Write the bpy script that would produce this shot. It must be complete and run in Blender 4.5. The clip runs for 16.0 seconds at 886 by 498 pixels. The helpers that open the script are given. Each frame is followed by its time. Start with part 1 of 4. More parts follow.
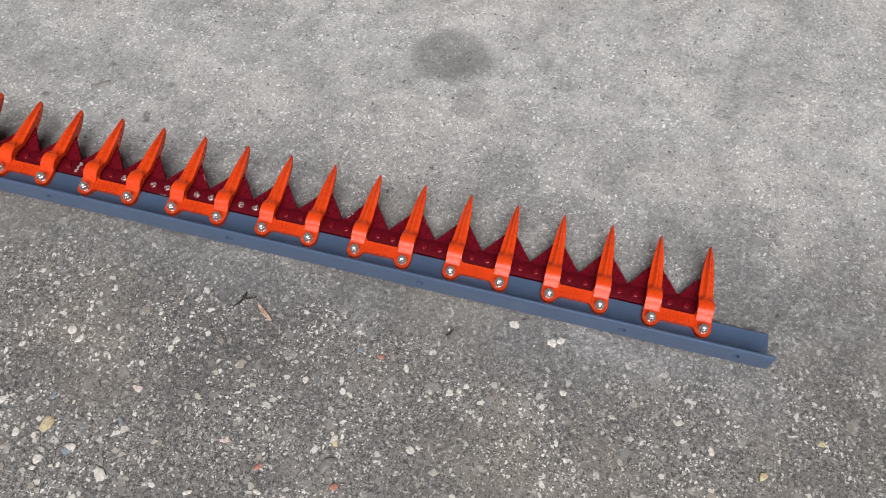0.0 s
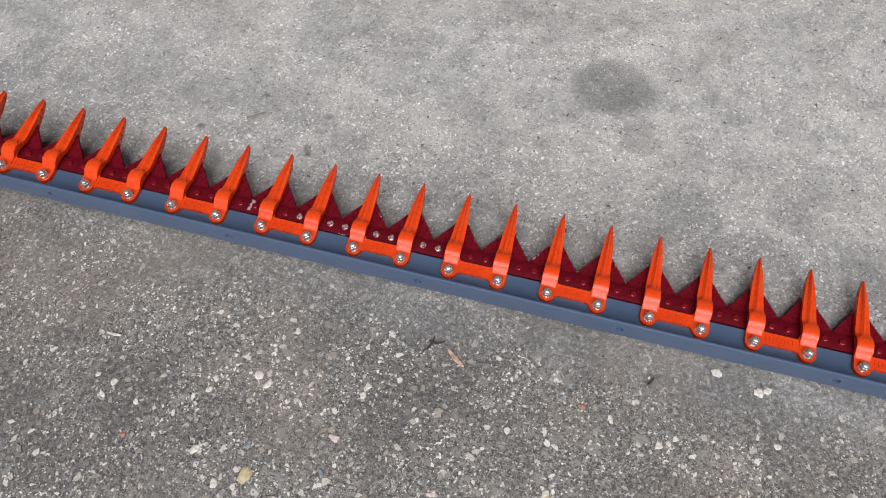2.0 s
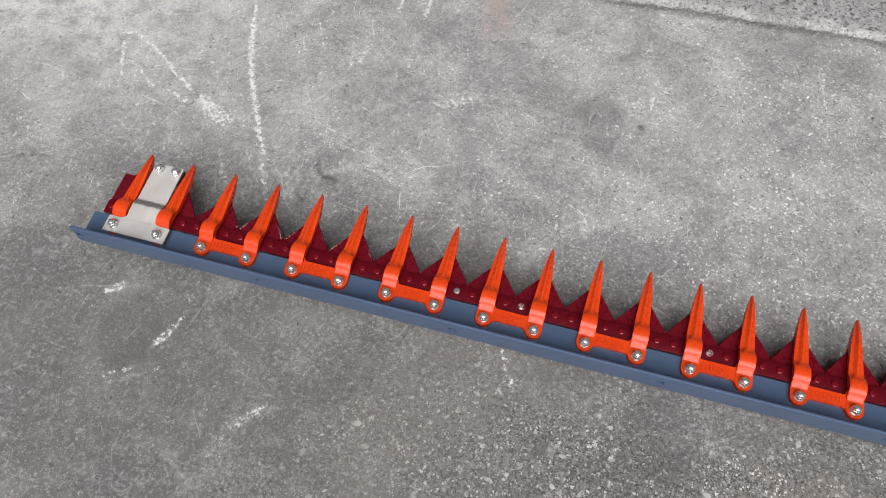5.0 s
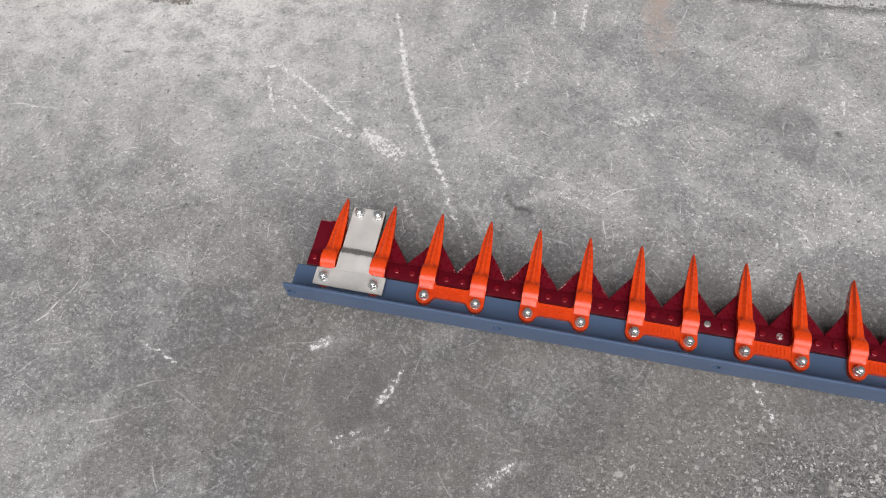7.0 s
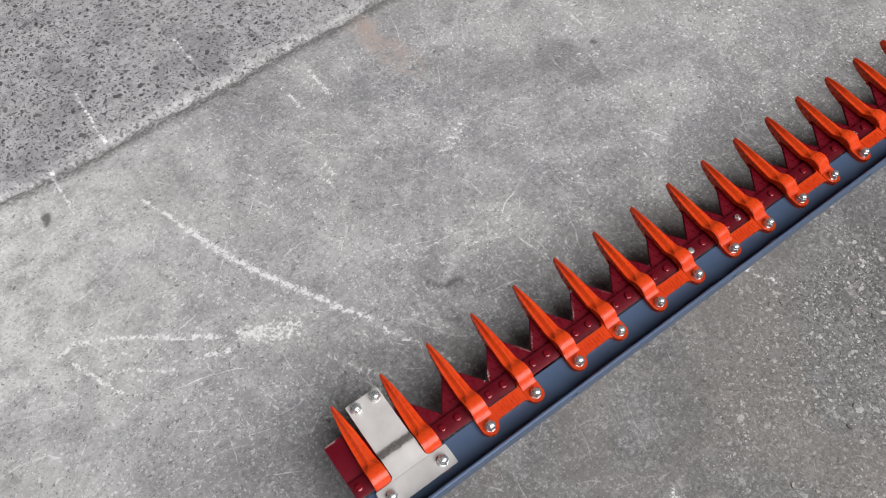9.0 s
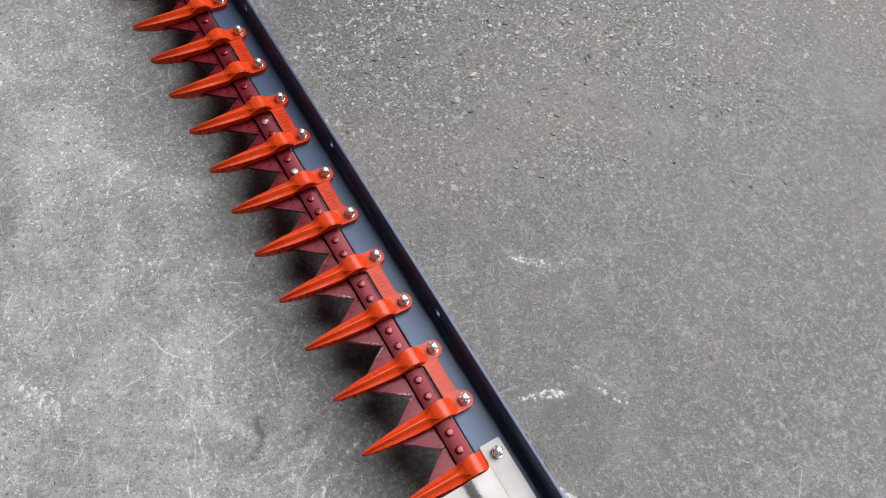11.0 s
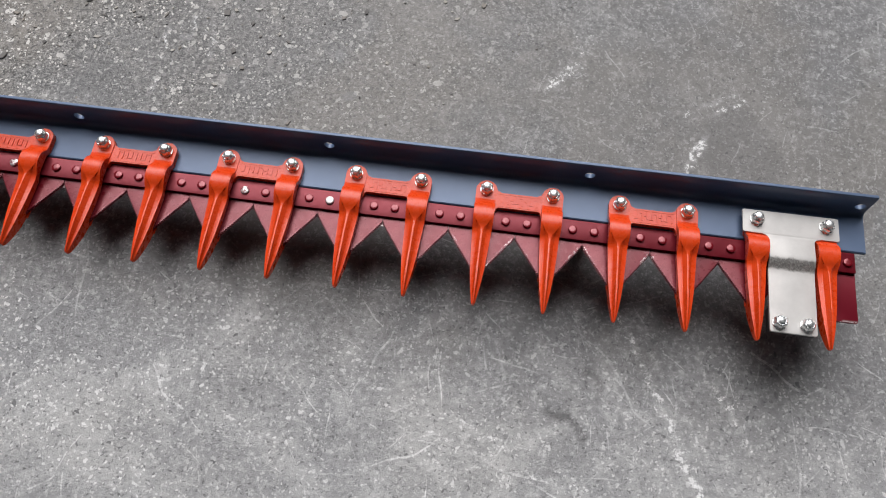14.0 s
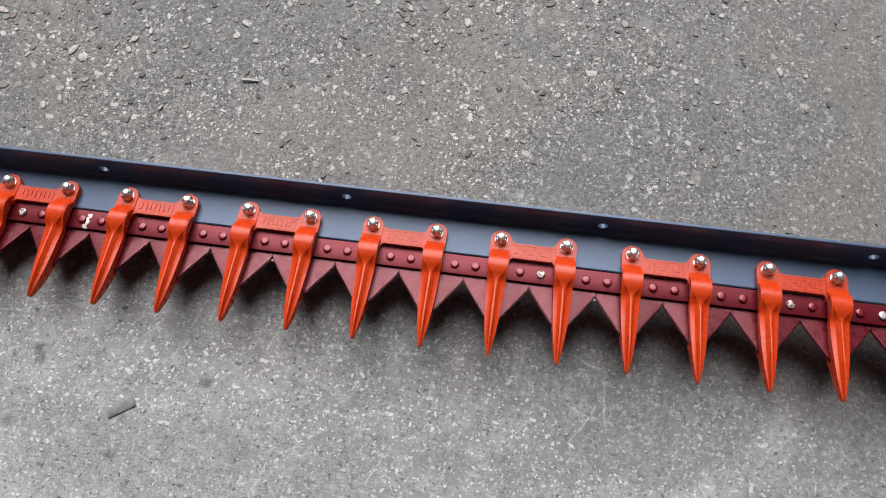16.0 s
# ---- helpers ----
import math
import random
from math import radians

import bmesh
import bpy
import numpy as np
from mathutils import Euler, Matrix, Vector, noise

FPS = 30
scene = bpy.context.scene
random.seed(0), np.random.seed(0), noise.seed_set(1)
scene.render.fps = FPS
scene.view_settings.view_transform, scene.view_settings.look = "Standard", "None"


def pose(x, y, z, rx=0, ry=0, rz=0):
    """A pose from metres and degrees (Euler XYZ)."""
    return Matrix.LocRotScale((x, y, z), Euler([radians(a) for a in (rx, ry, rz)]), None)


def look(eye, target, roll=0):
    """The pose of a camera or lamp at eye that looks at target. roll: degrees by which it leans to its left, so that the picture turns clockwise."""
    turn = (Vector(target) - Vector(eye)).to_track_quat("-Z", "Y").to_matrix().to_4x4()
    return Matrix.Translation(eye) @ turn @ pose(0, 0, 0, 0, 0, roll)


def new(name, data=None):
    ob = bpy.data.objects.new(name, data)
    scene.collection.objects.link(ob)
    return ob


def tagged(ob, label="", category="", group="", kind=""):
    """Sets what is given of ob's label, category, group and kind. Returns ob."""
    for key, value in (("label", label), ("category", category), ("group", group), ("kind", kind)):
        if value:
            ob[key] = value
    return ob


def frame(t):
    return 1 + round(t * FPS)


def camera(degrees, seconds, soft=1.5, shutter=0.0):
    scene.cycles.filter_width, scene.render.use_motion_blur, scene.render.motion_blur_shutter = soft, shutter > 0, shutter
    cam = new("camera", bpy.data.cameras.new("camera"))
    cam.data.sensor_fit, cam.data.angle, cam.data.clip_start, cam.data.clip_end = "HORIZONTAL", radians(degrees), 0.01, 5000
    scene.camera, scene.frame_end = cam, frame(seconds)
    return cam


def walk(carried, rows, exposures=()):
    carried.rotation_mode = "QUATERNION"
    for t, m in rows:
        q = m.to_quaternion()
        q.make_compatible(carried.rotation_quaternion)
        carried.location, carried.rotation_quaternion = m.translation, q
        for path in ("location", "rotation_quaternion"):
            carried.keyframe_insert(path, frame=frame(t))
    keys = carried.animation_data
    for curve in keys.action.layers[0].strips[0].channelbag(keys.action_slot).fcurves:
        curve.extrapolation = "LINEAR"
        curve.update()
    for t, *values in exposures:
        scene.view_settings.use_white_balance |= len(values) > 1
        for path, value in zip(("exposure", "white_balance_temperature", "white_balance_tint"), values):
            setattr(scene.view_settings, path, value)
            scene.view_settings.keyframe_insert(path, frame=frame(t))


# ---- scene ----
FIELD = 59.64
# seconds, eye x y z, heading, tilt, roll in degrees
PATH = [
    (0, 2.2824, -0.5545, 1.0609, 16.09, -59.18, -1.90),
    (0.5, 2.2677, -0.5587, 1.0576, 16.21, -59.03, -1.97),
    (1, 2.2275, -0.5630, 1.0542, 16.44, -59.02, -2.09),
    (1.5, 2.1351, -0.5719, 1.0594, 16.00, -58.99, -1.61),
    (2, 1.9920, -0.5590, 1.0656, 17.01, -58.84, -2.39),
    (2.5, 1.8281, -0.5527, 1.0833, 18.23, -58.52, -3.34),
    (3, 1.6202, -0.5783, 1.1040, 17.94, -58.06, -2.94),
    (3.2, 1.5409, -0.5824, 1.1187, 18.70, -58.22, -3.61),
    (3.9, 1.2122, -0.5633, 1.1335, 18.87, -58.57, -3.72),
    (4.6, 0.8703, -0.5134, 1.1225, 18.41, -58.83, -3.21),
    (5.3, 0.6244, -0.4779, 1.1087, 18.99, -59.01, -3.71),
    (5.5, 0.5669, -0.4673, 1.1059, 19.33, -59.01, -3.98),
    (6, 0.4601, -0.4743, 1.1021, 20.19, -58.77, -4.76),
    (6.5, 0.3912, -0.5080, 1.1040, 19.78, -58.61, -5.22),
    (7, 0.3288, -0.4993, 1.0882, 15.83, -58.94, -4.88),
    (7.5, 0.2428, -0.4290, 1.0648, 8.92, -59.15, -4.03),
    (8, 0.1217, -0.3873, 1.0613, -1.99, -59.22, -3.00),
    (8.5, 0.0004, -0.3338, 1.0599, -20.12, -59.56, -1.92),
    (9, -0.0755, -0.2119, 1.0584, -36.16, -59.66, -0.29),
    (9.5, -0.1299, -0.1171, 1.0479, -52.92, -59.08, 0.80),
    (10, -0.1795, -0.0080, 1.0400, -76.39, -58.64, 3.68),
    (10.2, -0.1541, 0.0403, 1.0311, -86.31, -58.90, 4.46),
    (10.9, -0.0597, 0.1942, 1.0142, -122.93, -61.66, 8.28),
    (11.6, 0.1401, 0.3369, 0.9945, -158.30, -67.20, 12.45),
    (12.3, 0.2532, 0.3964, 0.9443, -174.52, -70.19, 10.52),
    (12.5, 0.2605, 0.4083, 0.9337, -174.64, -70.16, 6.79),
    (12.7, 0.2585, 0.4069, 0.9080, -175.01, -70.12, 4.57),
    (13, 0.2592, 0.4019, 0.8732, -175.14, -70.06, 3.39),
    (13.5, 0.2985, 0.3828, 0.8711, -174.63, -70.10, 2.98),
    (14, 0.3899, 0.3765, 0.8896, -173.98, -69.76, 1.90),
    (14.5, 0.5176, 0.3743, 0.9017, -174.62, -69.58, 2.07),
    (15, 0.6717, 0.3642, 0.8971, -173.91, -68.89, 1.50),
    (15.5, 0.8319, 0.3399, 0.9042, -171.98, -69.29, -0.46),
    (16, 1.0041, 0.3411, 0.9039, -170.72, -68.87, -1.34),
]
cam = camera(FIELD, 16.0, soft=1.0)


def eye_pose(x, y, z, heading, tilt, roll):
    return pose(x, y, z, 90 + tilt, 0, heading) @ pose(0, 0, 0, 0, 0, roll)


# The clip's camera drifts a little darker and cooler on its way round.
EXPOSURES = [(0, 0.0, 6570, 11), (3.2, -0.01, 6570, 11), (6.0, -0.06, 6560, 11), (8.5, -0.12, 6490, 11), (10.2, -0.06, 6410, 12), (12.5, -0.19, 6440, 11), (13.0, -0.19, 6440, 11), (16.0, -0.11, 6440, 11)]
walk(cam, [(t, eye_pose(*row)) for t, *row in PATH], EXPOSURES)

# ---- light: overcast daylight from the open side, unseen blockers added around ----
world = bpy.data.worlds.new("sky")
scene.world = world
world.use_nodes = True
wn = world.node_tree.nodes
sky = wn.new("ShaderNodeTexSky")
sky.sky_type, sky.sun_disc = "NISHITA", False
sky.sun_elevation, sky.sun_rotation = radians(53), radians(165)
sky.air_density, sky.dust_density, sky.ozone_density = 1.0, 4.0, 1.0
world.node_tree.links.new(sky.outputs[0], wn["Background"].inputs["Color"])
wn["Background"].inputs["Strength"].default_value = 0.006
sun = new("sun", bpy.data.lights.new("sun", "SUN"))
sun.data.energy, sun.data.angle, sun.data.color = 5.0, radians(54), (1.0, 0.985, 0.990)
sun.matrix_world = look((0.7, -3.05, 3.6), (0, 0, 0))

# ---- materials ----
PITCH = 0.0762          # one finger to the next
COUNT = 34              # fingers
LIFT, FALL = 0.0808, 0.0265   # the bar's height at its high end, and its fall per metre


class Nodes:
    """A small writer of node materials."""

    def __init__(self, name):
        self.mat = bpy.data.materials.new(name)
        self.mat.use_nodes = True
        self.tree = self.mat.node_tree
        self.bsdf = self.tree.nodes["Principled BSDF"]

    def node(self, kind, **values):
        n = self.tree.nodes.new("ShaderNode" + kind)
        for key, value in values.items():
            n.inputs[key.replace("_", " ")].default_value = value
        return n

    def link(self, a, b):
        self.tree.links.new(a, b)

    def coords(self, which="Object"):
        return self.node("TexCoord").outputs[which]

    def noise(self, at, scale, detail=4.0, rough=0.6):
        n = self.node("TexNoise", Scale=scale, Detail=detail, Roughness=rough)
        self.link(at, n.inputs["Vector"])
        return n.outputs["Fac"]

    def cells(self, at, scale, feature="F1"):
        n = self.node("TexVoronoi", Scale=scale)
        n.feature = feature
        self.link(at, n.inputs["Vector"])
        return n

    def span(self, value, low, high, to_low=0.0, to_high=1.0):
        n = self.node("MapRange")
        n.interpolation_type = "SMOOTHSTEP"
        for key, v in (("From Min", low), ("From Max", high), ("To Min", to_low), ("To Max", to_high)):
            n.inputs[key].default_value = v
        self.link(value, n.inputs["Value"])
        return n.outputs["Result"]

    def math(self, kind, a, b=0.0):
        n = self.tree.nodes.new("ShaderNodeMath")
        n.operation = kind
        for k, v in ((0, a), (1, b)):
            if isinstance(v, (int, float)):
                n.inputs[k].default_value = v
            else:
                self.link(v, n.inputs[k])
        return n.outputs[0]

    def mix(self, fac, a, b, blend="MIX"):
        n = self.tree.nodes.new("ShaderNodeMix")
        n.data_type, n.blend_type = "RGBA", blend
        for k, v in ((0, fac), (6, a), (7, b)):
            if isinstance(v, tuple):
                n.inputs[k].default_value = (*v, 1)
            elif isinstance(v, (int, float)):
                n.inputs[k].default_value = v
            else:
                self.link(v, n.inputs[k])
        return n.outputs[2]

    def bump(self, height, strength, distance):
        n = self.node("Bump", Strength=strength, Distance=distance)
        self.link(height, n.inputs["Height"])
        self.link(n.outputs[0], self.bsdf.inputs["Normal"])
        return n

    def set(self, **values):
        for key, v in values.items():
            slot = self.bsdf.inputs[key.replace("_", " ")]
            if isinstance(v, tuple):
                slot.default_value = (*v, 1)
            elif isinstance(v, (int, float)):
                slot.default_value = v
            else:
                self.link(v, slot)
        return self.mat


def paint(name, colour, dark, rough, grain=160.0, spec=0.5, bump=0.25, chip=None, chip_at=0.7, metal=0.0):
    """Sprayed paint: uneven film, fine orange peel, faint dust."""
    m = Nodes(name)
    at = m.coords()
    soft = m.span(m.noise(at, 14, 3), 0.3, 0.7)
    fine = m.noise(at, grain, 3)
    col = m.mix(soft, dark, colour)
    col = m.mix(m.span(fine, 0.55, 0.85, 0, 0.25), col, tuple(min(1, c * 1.3) for c in colour))
    if chip:
        place = m.node("NewGeometry").outputs["Position"]
        wear = m.math("MULTIPLY", m.span(m.noise(place, 520, 4, 0.7), chip_at - 0.05, chip_at - 0.02), m.span(m.noise(place, 9, 3), chip_at - 0.03, chip_at + 0.02))
        col = m.mix(wear, col, chip)
        metal = m.math("MAXIMUM", m.math("MULTIPLY", wear, 0.25), metal)
    m.bump(m.math("ADD", fine, m.math("MULTIPLY", soft, 0.6)), bump, 0.0004)
    return m.set(Base_Color=col, Roughness=m.span(fine, 0.2, 0.8, rough - 0.06, rough + 0.1), Metallic=metal, Specular_IOR_Level=spec)


ORANGE = paint("orange_paint", (0.74, 0.066, 0.0105), (0.63, 0.048, 0.008), 0.27, spec=0.36, bump=0.20)
MAROON = paint("dark_red_paint", (0.165, 0.0042, 0.0135), (0.142, 0.0034, 0.0112), 0.28, spec=0.52, metal=0.22, bump=0.08)
BLUE = paint("slate_blue_paint", (0.080, 0.124, 0.212), (0.072, 0.112, 0.194), 0.36, grain=320, bump=0.03, spec=0.50, metal=0.12)
RIVET = paint("glossy_dark_red_paint", (0.200, 0.0060, 0.014), (0.175, 0.0050, 0.012), 0.22, spec=0.70, metal=0.25, bump=0.05)
BLACK = paint("black_steel", (0.020, 0.020, 0.022), (0.012, 0.012, 0.013), 0.5)
EDGE = paint("worn_cutting_edge", (0.165, 0.0042, 0.0135), (0.142, 0.0034, 0.0112), 0.30, spec=0.62, metal=0.22, bump=0.08, chip=(0.80, 0.78, 0.76), chip_at=0.605)


def steel(name, colour, rough, scale=(1, 1, 1), spots=0.1, metal=0.9, dark_band=None):
    m = Nodes(name)
    at = m.coords()
    mapping = m.node("Mapping", Scale=scale)
    m.link(at, mapping.inputs["Vector"])
    grain = m.noise(mapping.outputs[0], 300, 4)
    cloud = m.span(m.noise(at, 30, 4), 0.3, 0.75)
    col = m.mix(m.math("MULTIPLY", cloud, spots * 4), colour, tuple(c * 0.72 for c in colour))
    if dark_band:
        # A speckled dark band across the sheet.
        split = m.node("SeparateXYZ")
        m.link(at, split.inputs[0])
        across = m.math("ADD", split.outputs[1], m.math("MULTIPLY", m.math("SUBTRACT", m.noise(at, 120, 5, 0.7), 0.5), 0.008))
        middle, reach = (dark_band[0] + dark_band[1]) / 2, (dark_band[1] - dark_band[0]) / 2
        band = m.span(m.math("ABSOLUTE", m.math("SUBTRACT", across, middle)), reach * 1.1, reach * 0.6)
        band = m.math("MULTIPLY", band, m.span(m.noise(at, 520, 4, 0.7), 0.32, 0.60, 0.50, 0.85))
        col = m.mix(band, col, (0.075, 0.070, 0.062))
    m.bump(grain, 0.2, 0.0003)
    return m.set(Base_Color=col, Metallic=metal, Roughness=m.span(grain, 0.2, 0.8, rough - 0.08, rough + 0.12))


ZINC = steel("zinc_plating", (0.84, 0.86, 0.85), 0.27, metal=0.84)
SHEET = steel("brushed_sheet_steel", (0.58, 0.565, 0.54), 0.50, (1, 6, 1), 0.14, 0.16, (0.0425, 0.0565))
BARE = steel("bare_rivet_steel", (0.58, 0.53, 0.51), 0.45, spots=0.35)

# Rivet heads with the paint rubbed off in a ring.
m = Nodes("rubbed_rivet_paint")
m_at = m.coords()
wear = m.span(m.noise(m_at, 260, 4, 0.7), 0.46, 0.51)
RUBBED = m.set(Base_Color=m.mix(wear, (0.15, 0.013, 0.022), (0.6, 0.57, 0.55)), Roughness=0.38, Metallic=m.math("MULTIPLY", wear, 0.6))

# Rust on the column's foot.
m = Nodes("rusty_plate")
m_at = m.coords()
blot = m.span(m.noise(m_at, 16, 5, 0.65), 0.35, 0.68)
col = m.mix(blot, (0.44, 0.39, 0.345), (0.25, 0.165, 0.125))
col = m.mix(m.span(m.noise(m_at, 70, 6, 0.7), 0.54, 0.66), col, (0.16, 0.115, 0.09))
m.bump(m.noise(m_at, 120, 6), 0.5, 0.002)
RUST = m.set(Base_Color=col, Roughness=0.85)
GREY = paint("grey_column_paint", (0.30, 0.31, 0.32), (0.22, 0.23, 0.24), 0.55)


# ---- floor materials ----
def streak_group():
    """Closeness to a straight stroke from A to B, 1 on it, 0 at its width."""
    g = bpy.data.node_groups.new("stroke", "ShaderNodeTree")
    for name, kind in (("At", "NodeSocketVector"), ("A", "NodeSocketVector"), ("B", "NodeSocketVector"), ("Width", "NodeSocketFloat"), ("Strength", "NodeSocketFloat")):
        g.interface.new_socket(name, in_out="INPUT", socket_type=kind)
    g.interface.new_socket("Mask", in_out="OUTPUT", socket_type="NodeSocketFloat")
    gi, go = g.nodes.new("NodeGroupInput"), g.nodes.new("NodeGroupOutput")

    def vec(kind, a, b, out=0):
        n = g.nodes.new("ShaderNodeVectorMath")
        n.operation = kind
        g.links.new(a, n.inputs[0])
        if b is not None:
            g.links.new(b, n.inputs[3 if kind == "SCALE" else 1])
        return n.outputs[out]

    along = vec("SUBTRACT", gi.outputs["B"], gi.outputs["A"])
    off = vec("SUBTRACT", gi.outputs["At"], gi.outputs["A"])
    share = g.nodes.new("ShaderNodeMath")
    share.operation, share.use_clamp = "DIVIDE", True
    g.links.new(vec("DOT_PRODUCT", off, along, 1), share.inputs[0])
    g.links.new(vec("DOT_PRODUCT", along, along, 1), share.inputs[1])
    near = vec("SCALE", along, share.outputs[0])
    far = vec("LENGTH", vec("SUBTRACT", off, near), None, 1)
    fall = g.nodes.new("ShaderNodeMapRange")
    fall.interpolation_type = "SMOOTHSTEP"
    g.links.new(far, fall.inputs["Value"])
    g.links.new(gi.outputs["Width"], fall.inputs["From Max"])
    g.links.new(gi.outputs["Strength"], fall.inputs["To Min"])
    fall.inputs["To Max"].default_value = 0.0
    g.links.new(fall.outputs[0], go.inputs[0])
    return g


STROKE = streak_group()
# Chalky drag marks on the floor: x, y to x, y, half width, strength.
CHALK = [
    (-0.053, 0.659, -0.019, 0.559, 0.0085, 0.97), (-0.019, 0.559, 0.019, 0.462, 0.0125, 1), (0.019, 0.462, 0.073, 0.357, 0.0125, 1),
    (0.073, 0.357, 0.107, 0.292, 0.01, 0.93), (0.107, 0.292, 0.132, 0.255, 0.01, 0.93), (0.209, 0.096, 0.172, 0.169, 0.01, 0.62),
    (0.172, 0.169, 0.123, 0.263, 0.013, 0.68), (-0.267, 0.478, -0.246, 0.485, 0.0085, 0.97), (-0.246, 0.485, -0.207, 0.463, 0.0085, 0.97),
    (-0.207, 0.463, -0.102, 0.392, 0.0085, 0.97), (-0.102, 0.392, -0.059, 0.359, 0.0085, 0.97), (-0.26, 0.456, -0.225, 0.369, 0.0085, 0.9),
    (-0.223, 0.41, -0.144, 0.356, 0.0085, 0.78),
]
CHALK_LOOSE = [
    (-0.097, 0.351, -0.064, 0.336, 0.008, 0.98), (-0.036, 0.348, 0.029, 0.308, 0.03, 0.89), (0.089, 0.169, 0.049, 0.238, 0.009, 0.72),
    (0.185, 0.365, 0.251, 0.316, 0.007, 0.6), (0.251, 0.316, 0.306, 0.299, 0.007, 0.6), (0.306, 0.299, 0.411, 0.271, 0.007, 0.6),
    (0.199, 0.335, 0.279, 0.286, 0.007, 0.6), (0.317, 0.277, 0.397, 0.25, 0.007, 0.6), (0.398, 0.439, 0.464, 0.473, 0.016, 0.7),
    (0.45, 0.38, 0.461, 0.326, 0.007, 0.63), (0.233, 0.555, 0.229, 0.516, 0.008, 0.98), (0.192, 0.583, 0.216, 0.491, 0.007, 0.7),
    (0.105, 0.609, 0.147, 0.533, 0.007, 0.7),
]
CHALK_FAR = [
    (0.254, 0.769, 0.261, 0.675, 0.007, 0.9), (0.312, 0.774, 0.32, 0.669, 0.007, 0.9), (0.385, 0.783, 0.377, 0.69, 0.007, 0.72),
    (-0.051, 0.94, -0.053, 0.807, 0.007, 1), (0.156, 0.96, 0.161, 0.835, 0.007, 0.84), (0.47, 0.9, 0.48, 0.79, 0.007, 0.6),
    (0.7, 0.93, 0.69, 0.74, 0.007, 0.54), (1.289, 0.645, 1.304, 0.52, 0.007, 0.54), (-0.152, 0.809, -0.152, 0.702, 0.007, 0.96),
    (0.323, 0.753, 0.316, 0.673, 0.007, 0.84), (0.797, 0.557, 0.797, 0.529, 0.007, 0.96),
]
CHALK_NEAR = [
    (-0.284, -0.113, -0.217, -0.141, 0.0065, 0.83), (-0.012, -0.078, 0.009, -0.059, 0.012, 0.85), (0.133, -0.08, 0.126, -0.12, 0.0065, 0.85),
    (0.126, -0.12, 0.108, -0.151, 0.0065, 0.85), (0.066, -0.222, 0.102, -0.199, 0.0065, 0.65), (0.089, -0.212, 0.14, -0.177, 0.0065, 0.58),
    (0.282, -0.235, 0.316, -0.201, 0.016, 0.7), (0.641, -0.013, 0.674, -0.072, 0.0065, 0.83), (0.288, -0.224, 0.273, -0.279, 0.03, 0.44),
    (0.108, -0.14, 0.122, -0.105, 0.0065, 0.73), (0.096, -0.188, 0.056, -0.213, 0.008, 0.65),
]
CHALK_FINE = [
    (0.838, -0.231, 0.836, -0.17, 0.007, 0.68), (0.806, -0.244, 0.804, -0.201, 0.007, 0.68), (0.779, -0.235, 0.772, -0.173, 0.007, 0.62),
    (0.834, -0.145, 0.839, -0.085, 0.007, 0.56), (0.892, -0.407, 0.898, -0.339, 0.007, 0.56), (0.695, -0.115, 0.693, -0.091, 0.007, 0.56),
    (0.694, -0.246, 0.692, -0.196, 0.007, 0.5), (1.061, -0.251, 1.049, -0.12, 0.007, 0.45), (1.999, -0.073, 2.024, -0.119, 0.007, 0.72),
    (2.014, -0.1, 2.024, -0.119, 0.009, 0.94),
]
# Oil and damp spots, and painted shade off the bar's end, the same way.
OIL_AND_SHADE = [
    (2.005, 0.470, 2.030, 0.462, 0.088, 0.55), (2.078, 0.372, 2.088, 0.360, 0.050, 0.35), (0.690, 0.500, 0.712, 0.505, 0.055, 0.42), (0.718, 0.428, 0.726, 0.426, 0.032, 0.38),
    (0.600, 0.515, 0.625, 0.525, 0.050, 0.22), (0.270, 0.222, 0.232, 0.250, 0.0065, 0.9), (0.242, 0.180, 0.222, 0.189, 0.006, 0.7), (2.225, -0.122, 2.226, -0.121, 0.012, 0.9),
    (2.154, -0.086, 2.160, -0.080, 0.010, 0.7), (-0.190, 0.130, -0.120, 0.100, 0.130, 0.20), (0.055, -0.120, 0.065, -0.150, 0.080, 0.42), (-0.193, 0.716, -0.189, 0.720, 0.012, 0.9),
]
# Small dark pits, and dark strokes round the base plate and under its slots.
PITTED = [
    (1.526, 0.190, 1.529, 0.187, 0.010, 0.9), (1.519, 0.203, 1.522, 0.200, 0.008, 0.8), (1.316, 0.204, 1.319, 0.201, 0.008, 0.8), (1.527, 0.276, 1.530, 0.273, 0.006, 0.8),
    (1.403, 0.302, 1.406, 0.299, 0.006, 0.8), (1.400, 0.258, 1.403, 0.255, 0.005, 0.8), (0.783, 0.484, 0.786, 0.482, 0.008, 0.8), (-0.565, 0.467, -0.554, 0.468, 0.004, 0.9),
    (-0.500, 0.628, -0.490, 0.708, 0.012, 1.0), (-0.700, 0.622, -0.500, 0.624, 0.010, 0.9), (-0.660, 0.672, -0.520, 0.672, 0.050, 1.0),
]


# Broad dirty patches on the worn side.
SOIL = [(0.15, -0.17, 0.70, -0.11, 0.22, 0.14), (1.15, -0.30, 1.40, -0.36, 0.12, 0.25)]


def strokes(m, at, rows):
    total = None
    for ax, ay, bx, by, width, strength in rows:
        n = m.tree.nodes.new("ShaderNodeGroup")
        n.node_tree = STROKE
        m.link(at, n.inputs["At"])
        n.inputs["A"].default_value, n.inputs["B"].default_value = (ax, ay, 0), (bx, by, 0)
        n.inputs["Width"].default_value, n.inputs["Strength"].default_value = width, strength
        total = n.outputs[0] if total is None else m.math("MAXIMUM", total, n.outputs[0])
    return total


